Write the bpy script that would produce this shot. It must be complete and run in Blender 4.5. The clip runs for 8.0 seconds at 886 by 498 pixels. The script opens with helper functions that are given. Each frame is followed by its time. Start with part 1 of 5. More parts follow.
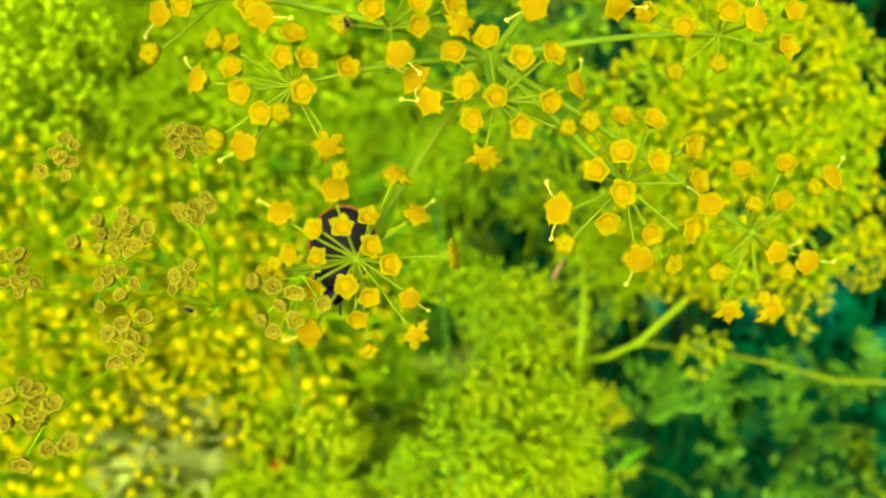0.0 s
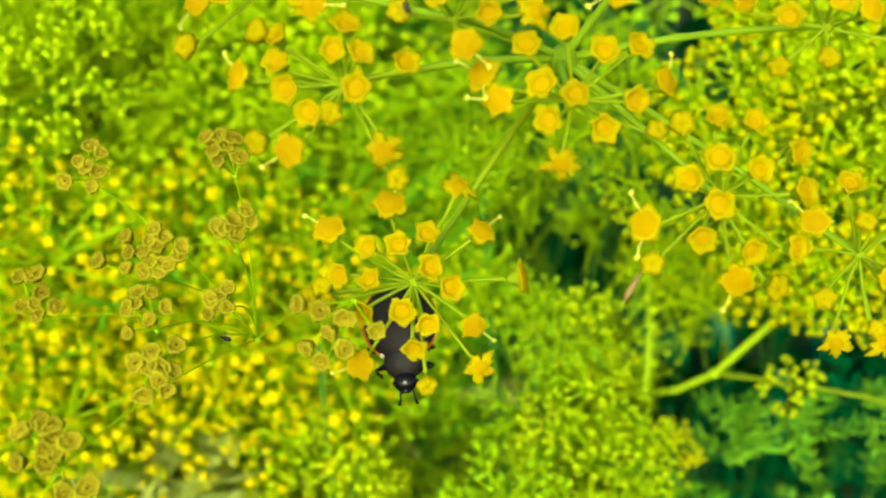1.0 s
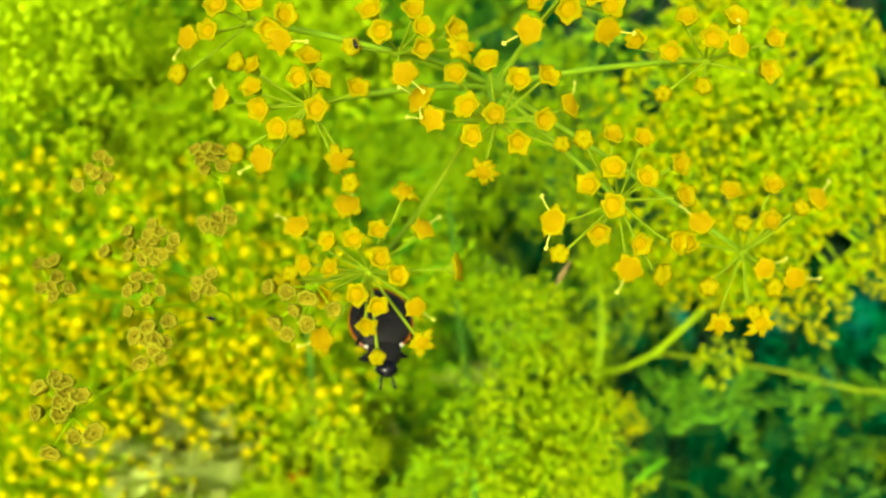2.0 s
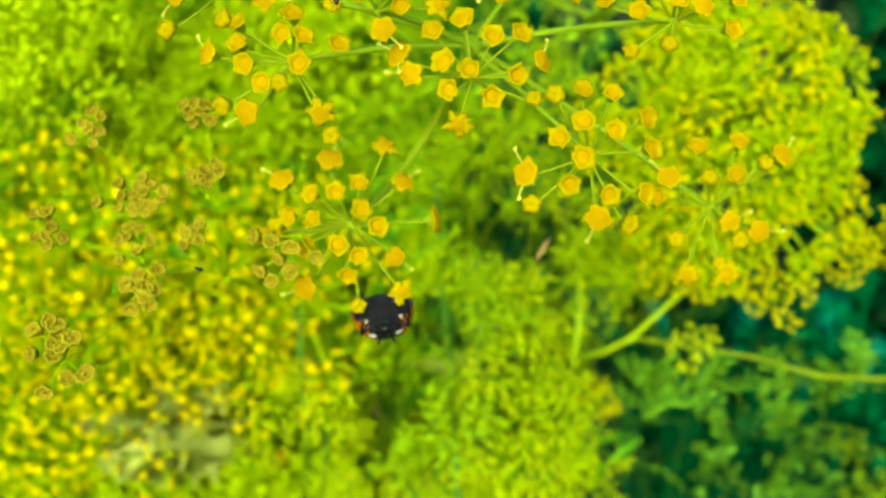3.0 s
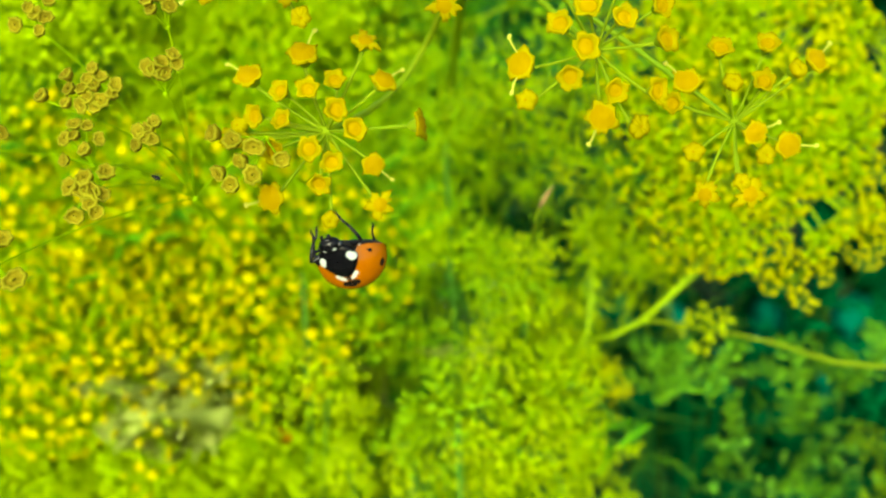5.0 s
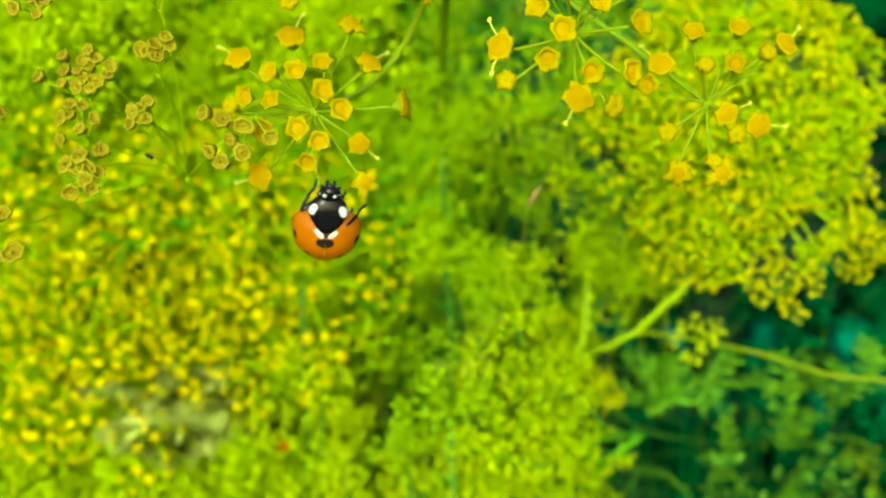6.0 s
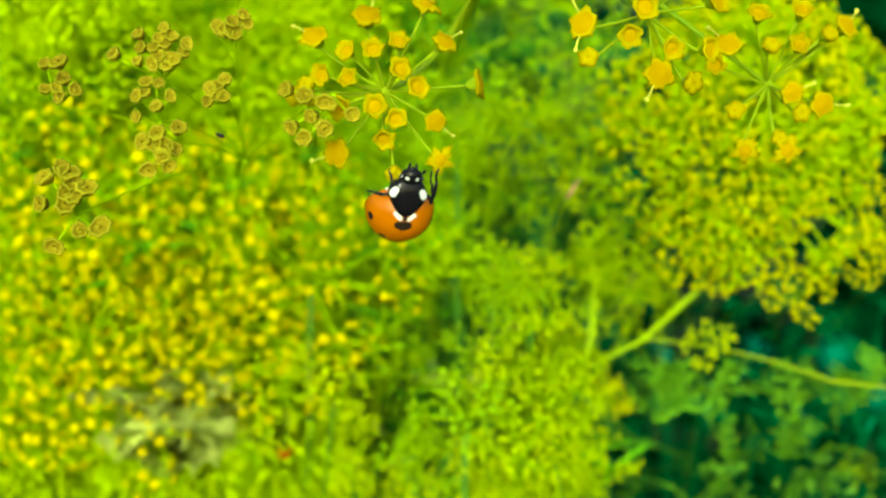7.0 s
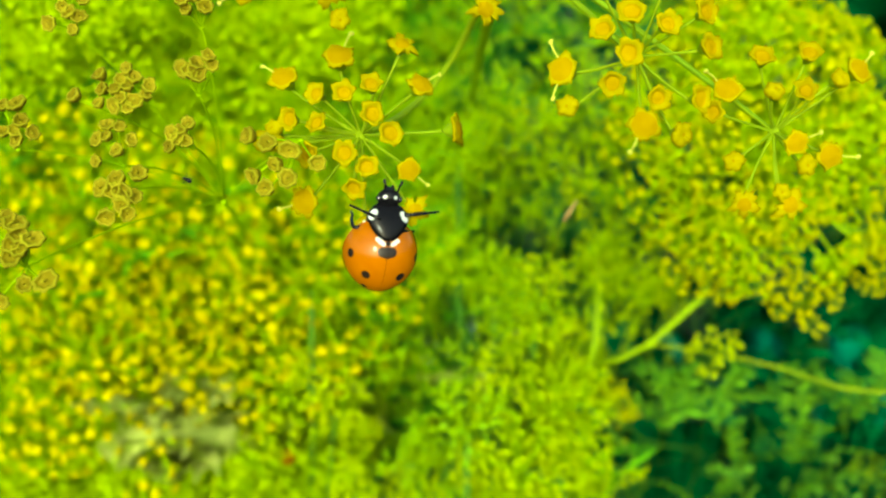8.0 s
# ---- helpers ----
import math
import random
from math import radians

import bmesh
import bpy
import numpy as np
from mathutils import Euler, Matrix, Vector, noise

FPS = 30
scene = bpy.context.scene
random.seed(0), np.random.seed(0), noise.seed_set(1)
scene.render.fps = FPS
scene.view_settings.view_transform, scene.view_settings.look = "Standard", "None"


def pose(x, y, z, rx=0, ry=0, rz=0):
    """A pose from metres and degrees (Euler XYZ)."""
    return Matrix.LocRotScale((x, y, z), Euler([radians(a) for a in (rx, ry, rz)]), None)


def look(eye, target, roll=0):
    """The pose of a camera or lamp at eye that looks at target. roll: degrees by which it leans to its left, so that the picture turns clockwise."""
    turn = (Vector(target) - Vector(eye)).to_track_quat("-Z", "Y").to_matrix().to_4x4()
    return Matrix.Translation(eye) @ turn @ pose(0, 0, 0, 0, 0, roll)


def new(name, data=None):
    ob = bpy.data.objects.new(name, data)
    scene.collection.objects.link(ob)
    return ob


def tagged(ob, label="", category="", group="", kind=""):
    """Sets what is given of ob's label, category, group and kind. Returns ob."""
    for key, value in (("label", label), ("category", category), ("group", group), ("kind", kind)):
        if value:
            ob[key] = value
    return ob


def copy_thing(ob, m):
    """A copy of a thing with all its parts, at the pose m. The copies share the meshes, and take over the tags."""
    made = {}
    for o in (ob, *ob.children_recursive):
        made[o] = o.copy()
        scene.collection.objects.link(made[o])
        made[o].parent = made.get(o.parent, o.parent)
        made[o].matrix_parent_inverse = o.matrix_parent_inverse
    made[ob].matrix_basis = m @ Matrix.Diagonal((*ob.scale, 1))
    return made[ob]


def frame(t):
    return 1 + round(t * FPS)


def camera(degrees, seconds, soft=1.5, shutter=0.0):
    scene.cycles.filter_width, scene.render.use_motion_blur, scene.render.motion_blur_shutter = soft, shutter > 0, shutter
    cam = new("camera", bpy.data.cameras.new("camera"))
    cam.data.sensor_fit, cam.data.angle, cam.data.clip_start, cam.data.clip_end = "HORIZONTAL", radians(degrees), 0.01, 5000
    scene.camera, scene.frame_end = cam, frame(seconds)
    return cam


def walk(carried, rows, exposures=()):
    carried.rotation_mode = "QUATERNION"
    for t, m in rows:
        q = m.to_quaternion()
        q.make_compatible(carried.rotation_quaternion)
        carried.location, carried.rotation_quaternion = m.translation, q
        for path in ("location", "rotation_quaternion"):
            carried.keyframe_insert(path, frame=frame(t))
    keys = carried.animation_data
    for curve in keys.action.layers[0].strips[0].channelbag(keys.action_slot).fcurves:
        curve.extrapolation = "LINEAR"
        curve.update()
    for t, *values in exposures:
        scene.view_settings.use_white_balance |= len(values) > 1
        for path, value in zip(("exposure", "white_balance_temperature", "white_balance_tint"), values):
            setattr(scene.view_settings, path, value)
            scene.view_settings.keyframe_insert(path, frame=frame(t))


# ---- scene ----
EXPOSURE = 0.80
MM = 0.001
# The working frame: x right, y up, z back to the viewer, tilted 25 degrees down, 0.42 m over the soil.
HOME = pose(0, 0, 0.42, 65, 0, 0)


def mm_pose(x, y, z, rx=0.0, ry=0.0, rz=0.0):
    return pose(x * MM, y * MM, z * MM, rx, ry, rz)


CAMERA_ROWS = [
    (0, HOME @ mm_pose(-3.00, 4.50, -5.70, -1.27, -1.34, -0.83)),
    (0.5, HOME @ mm_pose(-3.70, 3.30, -13.40, -0.62, -0.68, -0.58)),
    (1, HOME @ mm_pose(-2.90, 3.30, -22.80, -0.12, 0.81, -0.77)),
    (1.5, HOME @ mm_pose(-1.50, 3.90, -18.10, -0.42, 1.07, -0.38)),
    (1.7, HOME @ mm_pose(-0.30, 3.50, -12.30, -0.16, 0.67, -1.04)),
    (2.8, HOME @ mm_pose(-0.60, 1.10, 0.30, 0.03, -0.4, -0.72)),
    (3, HOME @ mm_pose(-0.70, -0.30, 0.60, 0.43, -0.33, -0.24)),
    (3.5, HOME @ mm_pose(0.00, 0.00, -0.00, 0.0, -0.0, -0.0)),
    (4, HOME @ mm_pose(-0.70, -2.80, -0.10, 0.78, -0.19, 0.43)),
    (4.5, HOME @ mm_pose(-0.40, -5.30, -0.20, 1.44, -0.06, 0.84)),
    (4.7, HOME @ mm_pose(0.50, -6.20, -1.80, 1.62, 0.6, 0.97)),
    (5.8, HOME @ mm_pose(4.40, -10.60, -2.10, 3.89, 1.65, 2.04)),
    (6, HOME @ mm_pose(4.00, -11.70, -0.50, 4.1, 1.6, 2.06)),
    (6.5, HOME @ mm_pose(1.20, -15.00, -0.10, 5.47, 0.71, 2.3)),
    (7, HOME @ mm_pose(-3.80, -15.60, -1.00, 5.73, -1.01, 2.37)),
    (7.5, HOME @ mm_pose(-4.50, -13.30, -2.20, 4.99, -1.17, 2.25)),
    (8, HOME @ mm_pose(-2.00, -10.40, -2.50, 4.08, -0.13, 2.16)),
]
cam = camera(40.0, 8.0, soft=2.2)
cam.data.dof.use_dof = True
cam.data.dof.focus_distance = 0.0755
cam.data.dof.aperture_fstop = 45.0
walk(cam, CAMERA_ROWS, exposures=[(0.0, EXPOSURE, 6500, -9), (4.0, EXPOSURE - 0.01, 6500, -15), (6.0, EXPOSURE - 0.04, 6500, -20), (8.0, EXPOSURE - 0.04, 6500, -23)])

# ---- light ----
world = bpy.data.worlds.new("sky")
scene.world = world
world.use_nodes = True
sky = world.node_tree.nodes.new("ShaderNodeTexSky")
sky.sky_type, sky.sun_disc = "NISHITA", False
sky.dust_density, sky.air_density, sky.ozone_density = 6.0, 1.0, 0.5
sky.sun_elevation, sky.sun_rotation = radians(27), radians(188)
back = world.node_tree.nodes["Background"]
back.inputs["Strength"].default_value = 0.27
world.node_tree.links.new(sky.outputs[0], back.inputs["Color"])
sun = new("sun", bpy.data.lights.new("sun", "SUN"))
sun.data.energy, sun.data.angle, sun.data.color = 1.6, radians(12.0), (1.0, 0.975, 0.89)
sun.matrix_world = look((-0.12, -0.88, 0.45), (0, 0, 0))

# ---- materials ----


def material(name, c1, c2, rough=0.5, scale=900.0, through_light=0.0, bump=0.15, vary=0.15, coat=0.0, spec=0.5):
    """A surface of two colours mixed by coarse and fine noise, with grain, and light passing through thin plant tissue."""
    m = bpy.data.materials.new(name)
    m.use_nodes = True
    nt = m.node_tree
    nodes, links = nt.nodes, nt.links
    b = nodes["Principled BSDF"]
    co = nodes.new("ShaderNodeTexCoord")
    n1, n2 = nodes.new("ShaderNodeTexNoise"), nodes.new("ShaderNodeTexNoise")
    n1.inputs["Scale"].default_value, n2.inputs["Scale"].default_value = scale * 0.22, scale
    n1.inputs["Detail"].default_value, n2.inputs["Detail"].default_value = 3, 4
    info = nodes.new("ShaderNodeObjectInfo")
    geo = nodes.new("ShaderNodeNewGeometry")
    links.new(co.outputs["Object"], n1.inputs["Vector"])
    links.new(co.outputs["Object"], n2.inputs["Vector"])
    mixer = nodes.new("ShaderNodeMath")
    mixer.operation = "MULTIPLY_ADD"
    links.new(n2.outputs["Fac"], mixer.inputs[0])
    mixer.inputs[1].default_value = 0.45
    links.new(n1.outputs["Fac"], mixer.inputs[2])
    ramp = nodes.new("ShaderNodeMapRange")
    ramp.inputs["From Min"].default_value, ramp.inputs["From Max"].default_value = 0.5, 0.95
    links.new(mixer.outputs[0], ramp.inputs["Value"])
    mix = nodes.new("ShaderNodeMix")
    mix.data_type = "RGBA"
    links.new(ramp.outputs[0], mix.inputs["Factor"])
    mix.inputs["A"].default_value, mix.inputs["B"].default_value = (*c1, 1), (*c2, 1)
    add = nodes.new("ShaderNodeMath")
    add.operation = "ADD"
    links.new(info.outputs["Random"], add.inputs[0])
    links.new(geo.outputs["Random Per Island"], add.inputs[1])
    val = nodes.new("ShaderNodeMapRange")
    val.inputs["From Max"].default_value = 2.0
    val.inputs["To Min"].default_value, val.inputs["To Max"].default_value = 1 - vary, 1 + vary
    links.new(add.outputs[0], val.inputs["Value"])
    hsv = nodes.new("ShaderNodeHueSaturation")
    links.new(val.outputs[0], hsv.inputs["Value"])
    links.new(mix.outputs["Result"], hsv.inputs["Color"])
    links.new(hsv.outputs[0], b.inputs["Base Color"])
    b.inputs["Roughness"].default_value = rough
    b.inputs["Coat Weight"].default_value = coat
    b.inputs["Coat Roughness"].default_value = 0.08
    b.inputs["Specular IOR Level"].default_value = spec
    bm_ = nodes.new("ShaderNodeBump")
    bm_.inputs["Strength"].default_value, bm_.inputs["Distance"].default_value = bump, 0.3 / scale
    links.new(n2.outputs["Fac"], bm_.inputs["Height"])
    links.new(bm_.outputs[0], b.inputs["Normal"])
    if through_light:
        tr = nodes.new("ShaderNodeBsdfTranslucent")
        links.new(hsv.outputs[0], tr.inputs["Color"])
        ms = nodes.new("ShaderNodeMixShader")
        ms.inputs[0].default_value = through_light
        links.new(b.outputs[0], ms.inputs[1])
        links.new(tr.outputs[0], ms.inputs[2])
        links.new(ms.outputs[0], nodes["Material Output"].inputs["Surface"])
    return m


PETAL = material("petal_yellow", (0.232, 0.210, 0.002), (0.21, 0.175, 0.0015), 0.75, 1500, 0.25, 0.3, 0.2, 0.0, 0.02)
DISC = material("nectar_disc", (0.19, 0.126, 0.001), (0.21, 0.15, 0.0012), 0.75, 1800, 0.1, 0.4, 0.18, 0.0, 0.02)
ANTHER = material("anther_cream", (0.48, 0.48, 0.06), (0.42, 0.43, 0.04), 0.55, 2500, 0.2, 0.2, 0.1, 0.0, 0.1)
PEDICEL = material("pedicel_green", (0.23, 0.315, 0.008), (0.18, 0.28, 0.008), 0.55, 900, 0.3, 0.15, 0.15, 0.0, 0.03)
RAY = material("ray_green", (0.18, 0.28, 0.008), (0.13, 0.24, 0.008), 0.5, 600, 0.2, 0.2, 0.15, 0.0, 0.03)
STALK = material("stalk_lime", (0.25, 0.38, 0.006), (0.20, 0.33, 0.006), 0.5, 500, 0.1, 0.25, 0.1, 0.0, 0.05)
# stem green, darkened in the colour for the shade low in the stand
SHADED_STEM = material("shaded_stem_green", (0.07, 0.19, 0.012), (0.05, 0.15, 0.012), 0.5, 500, 0.1, 0.25, 0.2, 0.0, 0.05)
SEED = material("seed_olive", (0.150, 0.150, 0.006), (0.195, 0.190, 0.009), 0.8, 1500, 0.2, 0.6, 0.3, 0.0, 0.02)
SEED_RIM = material("seed_brown", (0.096, 0.084, 0.003), (0.142, 0.120, 0.005), 0.8, 1800, 0.0, 0.6, 0.4, 0.0, 0.02)
GOLD = material("far_petal_gold", (0.45, 0.470, 0.003), (0.43, 0.43, 0.003), 0.7, 700, 0.5, 0.1, 0.12, 0.0, 0.02)
AMBER = material("far_petal_amber", (0.485, 0.445, 0.004), (0.465, 0.395, 0.004), 0.7, 700, 0.42, 0.1, 0.14, 0.0, 0.02)
FAR_STEM = material("far_pedicel", (0.30, 0.46, 0.005), (0.25, 0.43, 0.005), 0.6, 900, 0.36, 0.1, 0.15, 0.0, 0.03)
PALE_BUD = material("far_bud_pale", (0.41, 0.545, 0.007), (0.36, 0.525, 0.007), 0.7, 700, 0.36, 0.1, 0.15, 0.0, 0.03)
OLIVE_BUD = material("far_bud_olive", (0.30, 0.36, 0.005), (0.20, 0.30, 0.006), 0.7, 700, 0.36, 0.1, 0.3, 0.0, 0.03)
LIME = material("far_bud_lime", (0.355, 0.45, 0.005), (0.30, 0.43, 0.005), 0.7, 700, 0.36, 0.1, 0.2, 0.0, 0.03)
GREEN_BUD = material("far_bud_green", (0.26, 0.43, 0.008), (0.18, 0.375, 0.008), 0.6, 700, 0.4, 0.1, 0.3, 0.0, 0.04)
THREAD = material("leaf_thread", (0.16, 0.41, 0.008), (0.09, 0.345, 0.010), 0.6, 300, 0.4, 0.1, 0.3, 0.0, 0.04)
PALE_THREAD = material("leaf_thread_pale", (0.40, 0.56, 0.006), (0.31, 0.51, 0.007), 0.6, 300, 0.36, 0.1, 0.25, 0.0, 0.04)
# dark green leaf; the near-black is shade between leaves, put into the colour
SHADED_LEAF = material("leaf_shaded", (0.001, 0.008, 0.002), (0.005, 0.14, 0.036), 0.55, 160, 0.2, 0.4, 0.7, 0.0, 0.02)
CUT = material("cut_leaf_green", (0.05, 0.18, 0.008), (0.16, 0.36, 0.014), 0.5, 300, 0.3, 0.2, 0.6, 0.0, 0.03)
TEAL_LEAF = material("leaf_bluish", (0.008, 0.13, 0.075), (0.012, 0.19, 0.105), 0.6, 220, 0.15, 0.3, 0.3, 0.0, 0.05)
WEED = material("weed_leaf", (0.07, 0.24, 0.02), (0.24, 0.44, 0.04), 0.55, 400, 0.35, 0.2, 0.5, 0.0, 0.04)
LEAF_FERN = material("leaf_mid", (0.035, 0.19, 0.035), (0.07, 0.27, 0.035), 0.5, 200, 0.25, 0.3, 0.3, 0.0, 0.1)
STRAW = material("dry_straw", (0.36, 0.40, 0.12), (0.28, 0.33, 0.09), 0.7, 200, 0.2, 0.4, 0.3, 0.0, 0.05)
STONE = material("grey_stone", (0.30, 0.31, 0.27), (0.40, 0.40, 0.34), 0.8, 60, 0.0, 0.6, 0.2)
GRASS = material("grass_blade", (0.05, 0.17, 0.015), (0.09, 0.24, 0.02), 0.5, 60, 0.3, 0.2, 0.35, 0.0, 0.1)
SOIL = material("soil", (0.012, 0.018, 0.005), (0.022, 0.036, 0.009), 0.95, 25, 0.0, 0.9, 0.0, 0.0, 0.1)
DEAD = material("dead_leaf", (0.45, 0.53, 0.11), (0.38, 0.46, 0.09), 0.7, 180, 0.4, 0.4, 0.25, 0.0, 0.05)
BROWN = material("withered_brown", (0.20, 0.15, 0.05), (0.13, 0.09, 0.03), 0.8, 900, 0.1, 0.3, 0.1, 0.0, 0.02)
RED_BUD = material("red_petal", (0.42, 0.05, 0.003), (0.50, 0.11, 0.004), 0.7, 900, 0.3, 0.4, 0.1, 0.0, 0.02)
CHITIN = material("black_chitin", (0.003, 0.003, 0.004), (0.005, 0.005, 0.006), 0.2, 2500, 0.0, 0.25, 0.0, 0.0, 0.15)
UNDERSIDE = material("dull_black_chitin", (0.004, 0.004, 0.004), (0.008, 0.007, 0.006), 0.6, 2200, 0.0, 0.6, 0.0, 0.0, 0.12)
EYE = material("eye", (0.004, 0.004, 0.006), (0.008, 0.008, 0.01), 0.12, 2500, 0.0, 0.1, 0.0, 0.8)


def spotted(name, base, base2, marks, rough=0.14, flatten=0.0, coat=0.05):
    """Glossy wing-case or shield: base colours with round marks (x, y, radius in mm, colour, height), seen from above unless flatten is 1."""
    m = material(name, base, base2, rough, 1200, 0.0, 0.08, 0.0, coat, 0.05)
    nodes, links = m.node_tree.nodes, m.node_tree.links
    b = nodes["Principled BSDF"]
    colour = b.inputs["Base Color"].links[0].from_socket
    co = nodes.new("ShaderNodeTexCoord")
    flat = nodes.new("ShaderNodeVectorMath")
    flat.operation = "MULTIPLY"
    flat.inputs[1].default_value = (1, 1, flatten)
    wob = nodes.new("ShaderNodeTexNoise")
    wob.inputs["Scale"].default_value = 1400
    wadd = nodes.new("ShaderNodeVectorMath")
    wadd.operation = "MULTIPLY_ADD"
    wadd.inputs[1].default_value = (0.00018, 0.00018, 0)
    links.new(co.outputs["Object"], wob.inputs["Vector"])
    links.new(wob.outputs["Color"], wadd.inputs[0])
    links.new(co.outputs["Object"], wadd.inputs[2])
    links.new(wadd.outputs[0], flat.inputs[0])
    for x, y, r, c, z in marks:
        dist = nodes.new("ShaderNodeVectorMath")
        dist.operation = "DISTANCE"
        dist.inputs[1].default_value = ((x + 0.09) * MM, (y + 0.09) * MM, z * MM)
        links.new(flat.outputs[0], dist.inputs[0])
        edge = nodes.new("ShaderNodeMapRange")
        edge.inputs["From Min"].default_value, edge.inputs["From Max"].default_value = (r - 0.05) * MM, (r + 0.05) * MM
        edge.inputs["To Min"].default_value, edge.inputs["To Max"].default_value = 1.0, 0.0
        links.new(dist.outputs["Value"], edge.inputs["Value"])
        mx = nodes.new("ShaderNodeMix")
        mx.data_type = "RGBA"
        links.new(edge.outputs[0], mx.inputs["Factor"])
        links.new(colour, mx.inputs["A"])
        mx.inputs["B"].default_value = (*c, 1)
        colour = mx.outputs["Result"]
    links.new(colour, b.inputs["Base Color"])
    return m


BLACK, WHITE = (0.010, 0.007, 0.005), (0.34, 0.37, 0.36)


def case_height(x, y):
    """How high the wing cases stand at x, y (mm)."""
    return -0.5 + 2.35 * max(1 - (x / 2.4) ** 2 - ((y + 1.1) / (2.3 if y > -1.1 else 2.62)) ** 2, 0.0) ** 0.46


ELYTRA = spotted("wing_case_orange", (0.195, 0.058, 0.001), (0.23, 0.073, 0.001), [
    (side * x, y, r, c, case_height(x, y)) for side in (1, -1) for x, y, r, c in (
        (0.28, 0.36, 0.14, WHITE), (0.44, 0.44, 0.16, WHITE), (0.62, 0.54, 0.16, WHITE), (0.30, -0.08, 0.32, BLACK), (0.0, -0.10, 0.36, BLACK), (0.0, 0.40, 0.15, BLACK),
        (2.12, -0.76, 0.30, BLACK), (1.12, -1.81, 0.31, BLACK), (1.0, -2.95, 0.24, BLACK))], flatten=1.0, coat=0.2)
SHIELD = spotted("shield_black", (0.002, 0.002, 0.003), (0.004, 0.004, 0.005), [
    (0.96, 1.98, 0.26, WHITE, 0.16), (-0.96, 1.98, 0.26, WHITE, 0.16), (1.06, 1.72, 0.28, WHITE, 0.20), (-1.06, 1.72, 0.28, WHITE, 0.20)], flatten=1.0, coat=0.08)
FACE = spotted("face_black", (0.002, 0.002, 0.003), (0.004, 0.004, 0.005), [
    (0.33, 2.84, 0.12, WHITE, -0.28), (-0.33, 2.84, 0.12, WHITE, -0.28)], flatten=1.0, coat=0.2)

# ---- mesh helpers ----


def mesh_of(name, bm, *mats, smooth=True):
    me = bpy.data.meshes.new(name)
    for f in bm.faces:
        f.smooth = smooth
    bm.to_mesh(me)
    bm.free()
    for m in mats:
        me.materials.append(m)
    return me


def part(name, bm, mat, parent, label="", smooth=True):
    me = bm if isinstance(bm, bpy.types.Mesh) else mesh_of(name, bm, *(mat if isinstance(mat, (list, tuple)) else [mat]), smooth=smooth)
    ob = new(name, me)
    ob.parent = parent
    return tagged(ob, label)


def basis(axis):
    """A turn that brings z to the axis."""
    return Vector(axis).to_track_quat("Z", "Y").to_matrix().to_4x4()


def tube(bm, pts, radii, sides=6, mat=0):
    pts = [Vector(p) for p in pts]
    rings = []
    for i, p in enumerate(pts):
        d = (pts[min(i + 1, len(pts) - 1)] - pts[max(i - 1, 0)]).normalized()
        u = d.orthogonal().normalized() if i == 0 else (u - d * u.dot(d)).normalized()
        v = d.cross(u)
        r = radii[i] if isinstance(radii, (list, tuple)) else radii
        rings.append([bm.verts.new(p + (u * math.cos(a) + v * math.sin(a)) * r) for a in (2 * math.pi * k / sides for k in range(sides))])
    for a, b in zip(rings, rings[1:]):
        for k in range(sides):
            bm.faces.new((a[k], a[(k + 1) % sides], b[(k + 1) % sides], b[k])).material_index = mat
    bm.faces.new(rings[0][::-1]).material_index = mat
    bm.faces.new(rings[-1]).material_index = mat


def bow(a, b, sag, n=6):
    """Points from a to b, bowed by the vector sag."""
    a, b, sag = Vector(a), Vector(b), Vector(sag)
    return [a.lerp(b, i / n) + sag * (4 * (i / n) * (1 - i / n)) for i in range(n + 1)]


def lathe(bm, profile, seg, m=None, lobes=0, mats=None, twist=0.0):
    """Turn (radius, height, lobe depth) round z. mats: material of each band."""
    m = m or Matrix()
    rings = []
    for r, z, dep in profile:
        if r < 1e-9:
            rings.append([bm.verts.new(m @ Vector((0, 0, z)))])
        else:
            rings.append([bm.verts.new(m @ Vector((q * math.cos(a), q * math.sin(a), z)))
                          for a, q in ((2 * math.pi * k / seg + twist, r * (1 + dep * math.cos(lobes * 2 * math.pi * k / seg))) for k in range(seg))])
    for i, (a, b) in enumerate(zip(rings, rings[1:])):
        for k in range(seg):
            k2 = (k + 1) % seg
            f = ([a[k], a[k2], b[k2], b[k]] if len(a) > 1 and len(b) > 1 else [a[0], b[k2], b[k]] if len(a) == 1 else [a[k], a[k2], b[0]])
            bm.faces.new(f).material_index = mats[i] if mats else 0


def ball(bm, c, r, seg=10, rings=6, squash=(1, 1, 1), mat=0):
    m = Matrix.Translation(c) @ Matrix.Diagonal((*squash, 1))
    lathe(bm, [(max(r * math.sin(math.pi * i / rings), 0 if 0 < i < rings else -1), -r * math.cos(math.pi * i / rings), 0) if 0 < i < rings
               else (0, -r * math.cos(math.pi * i / rings), 0) for i in range(rings + 1)], seg, m, mats=[mat] * rings)


# ---- florets ----


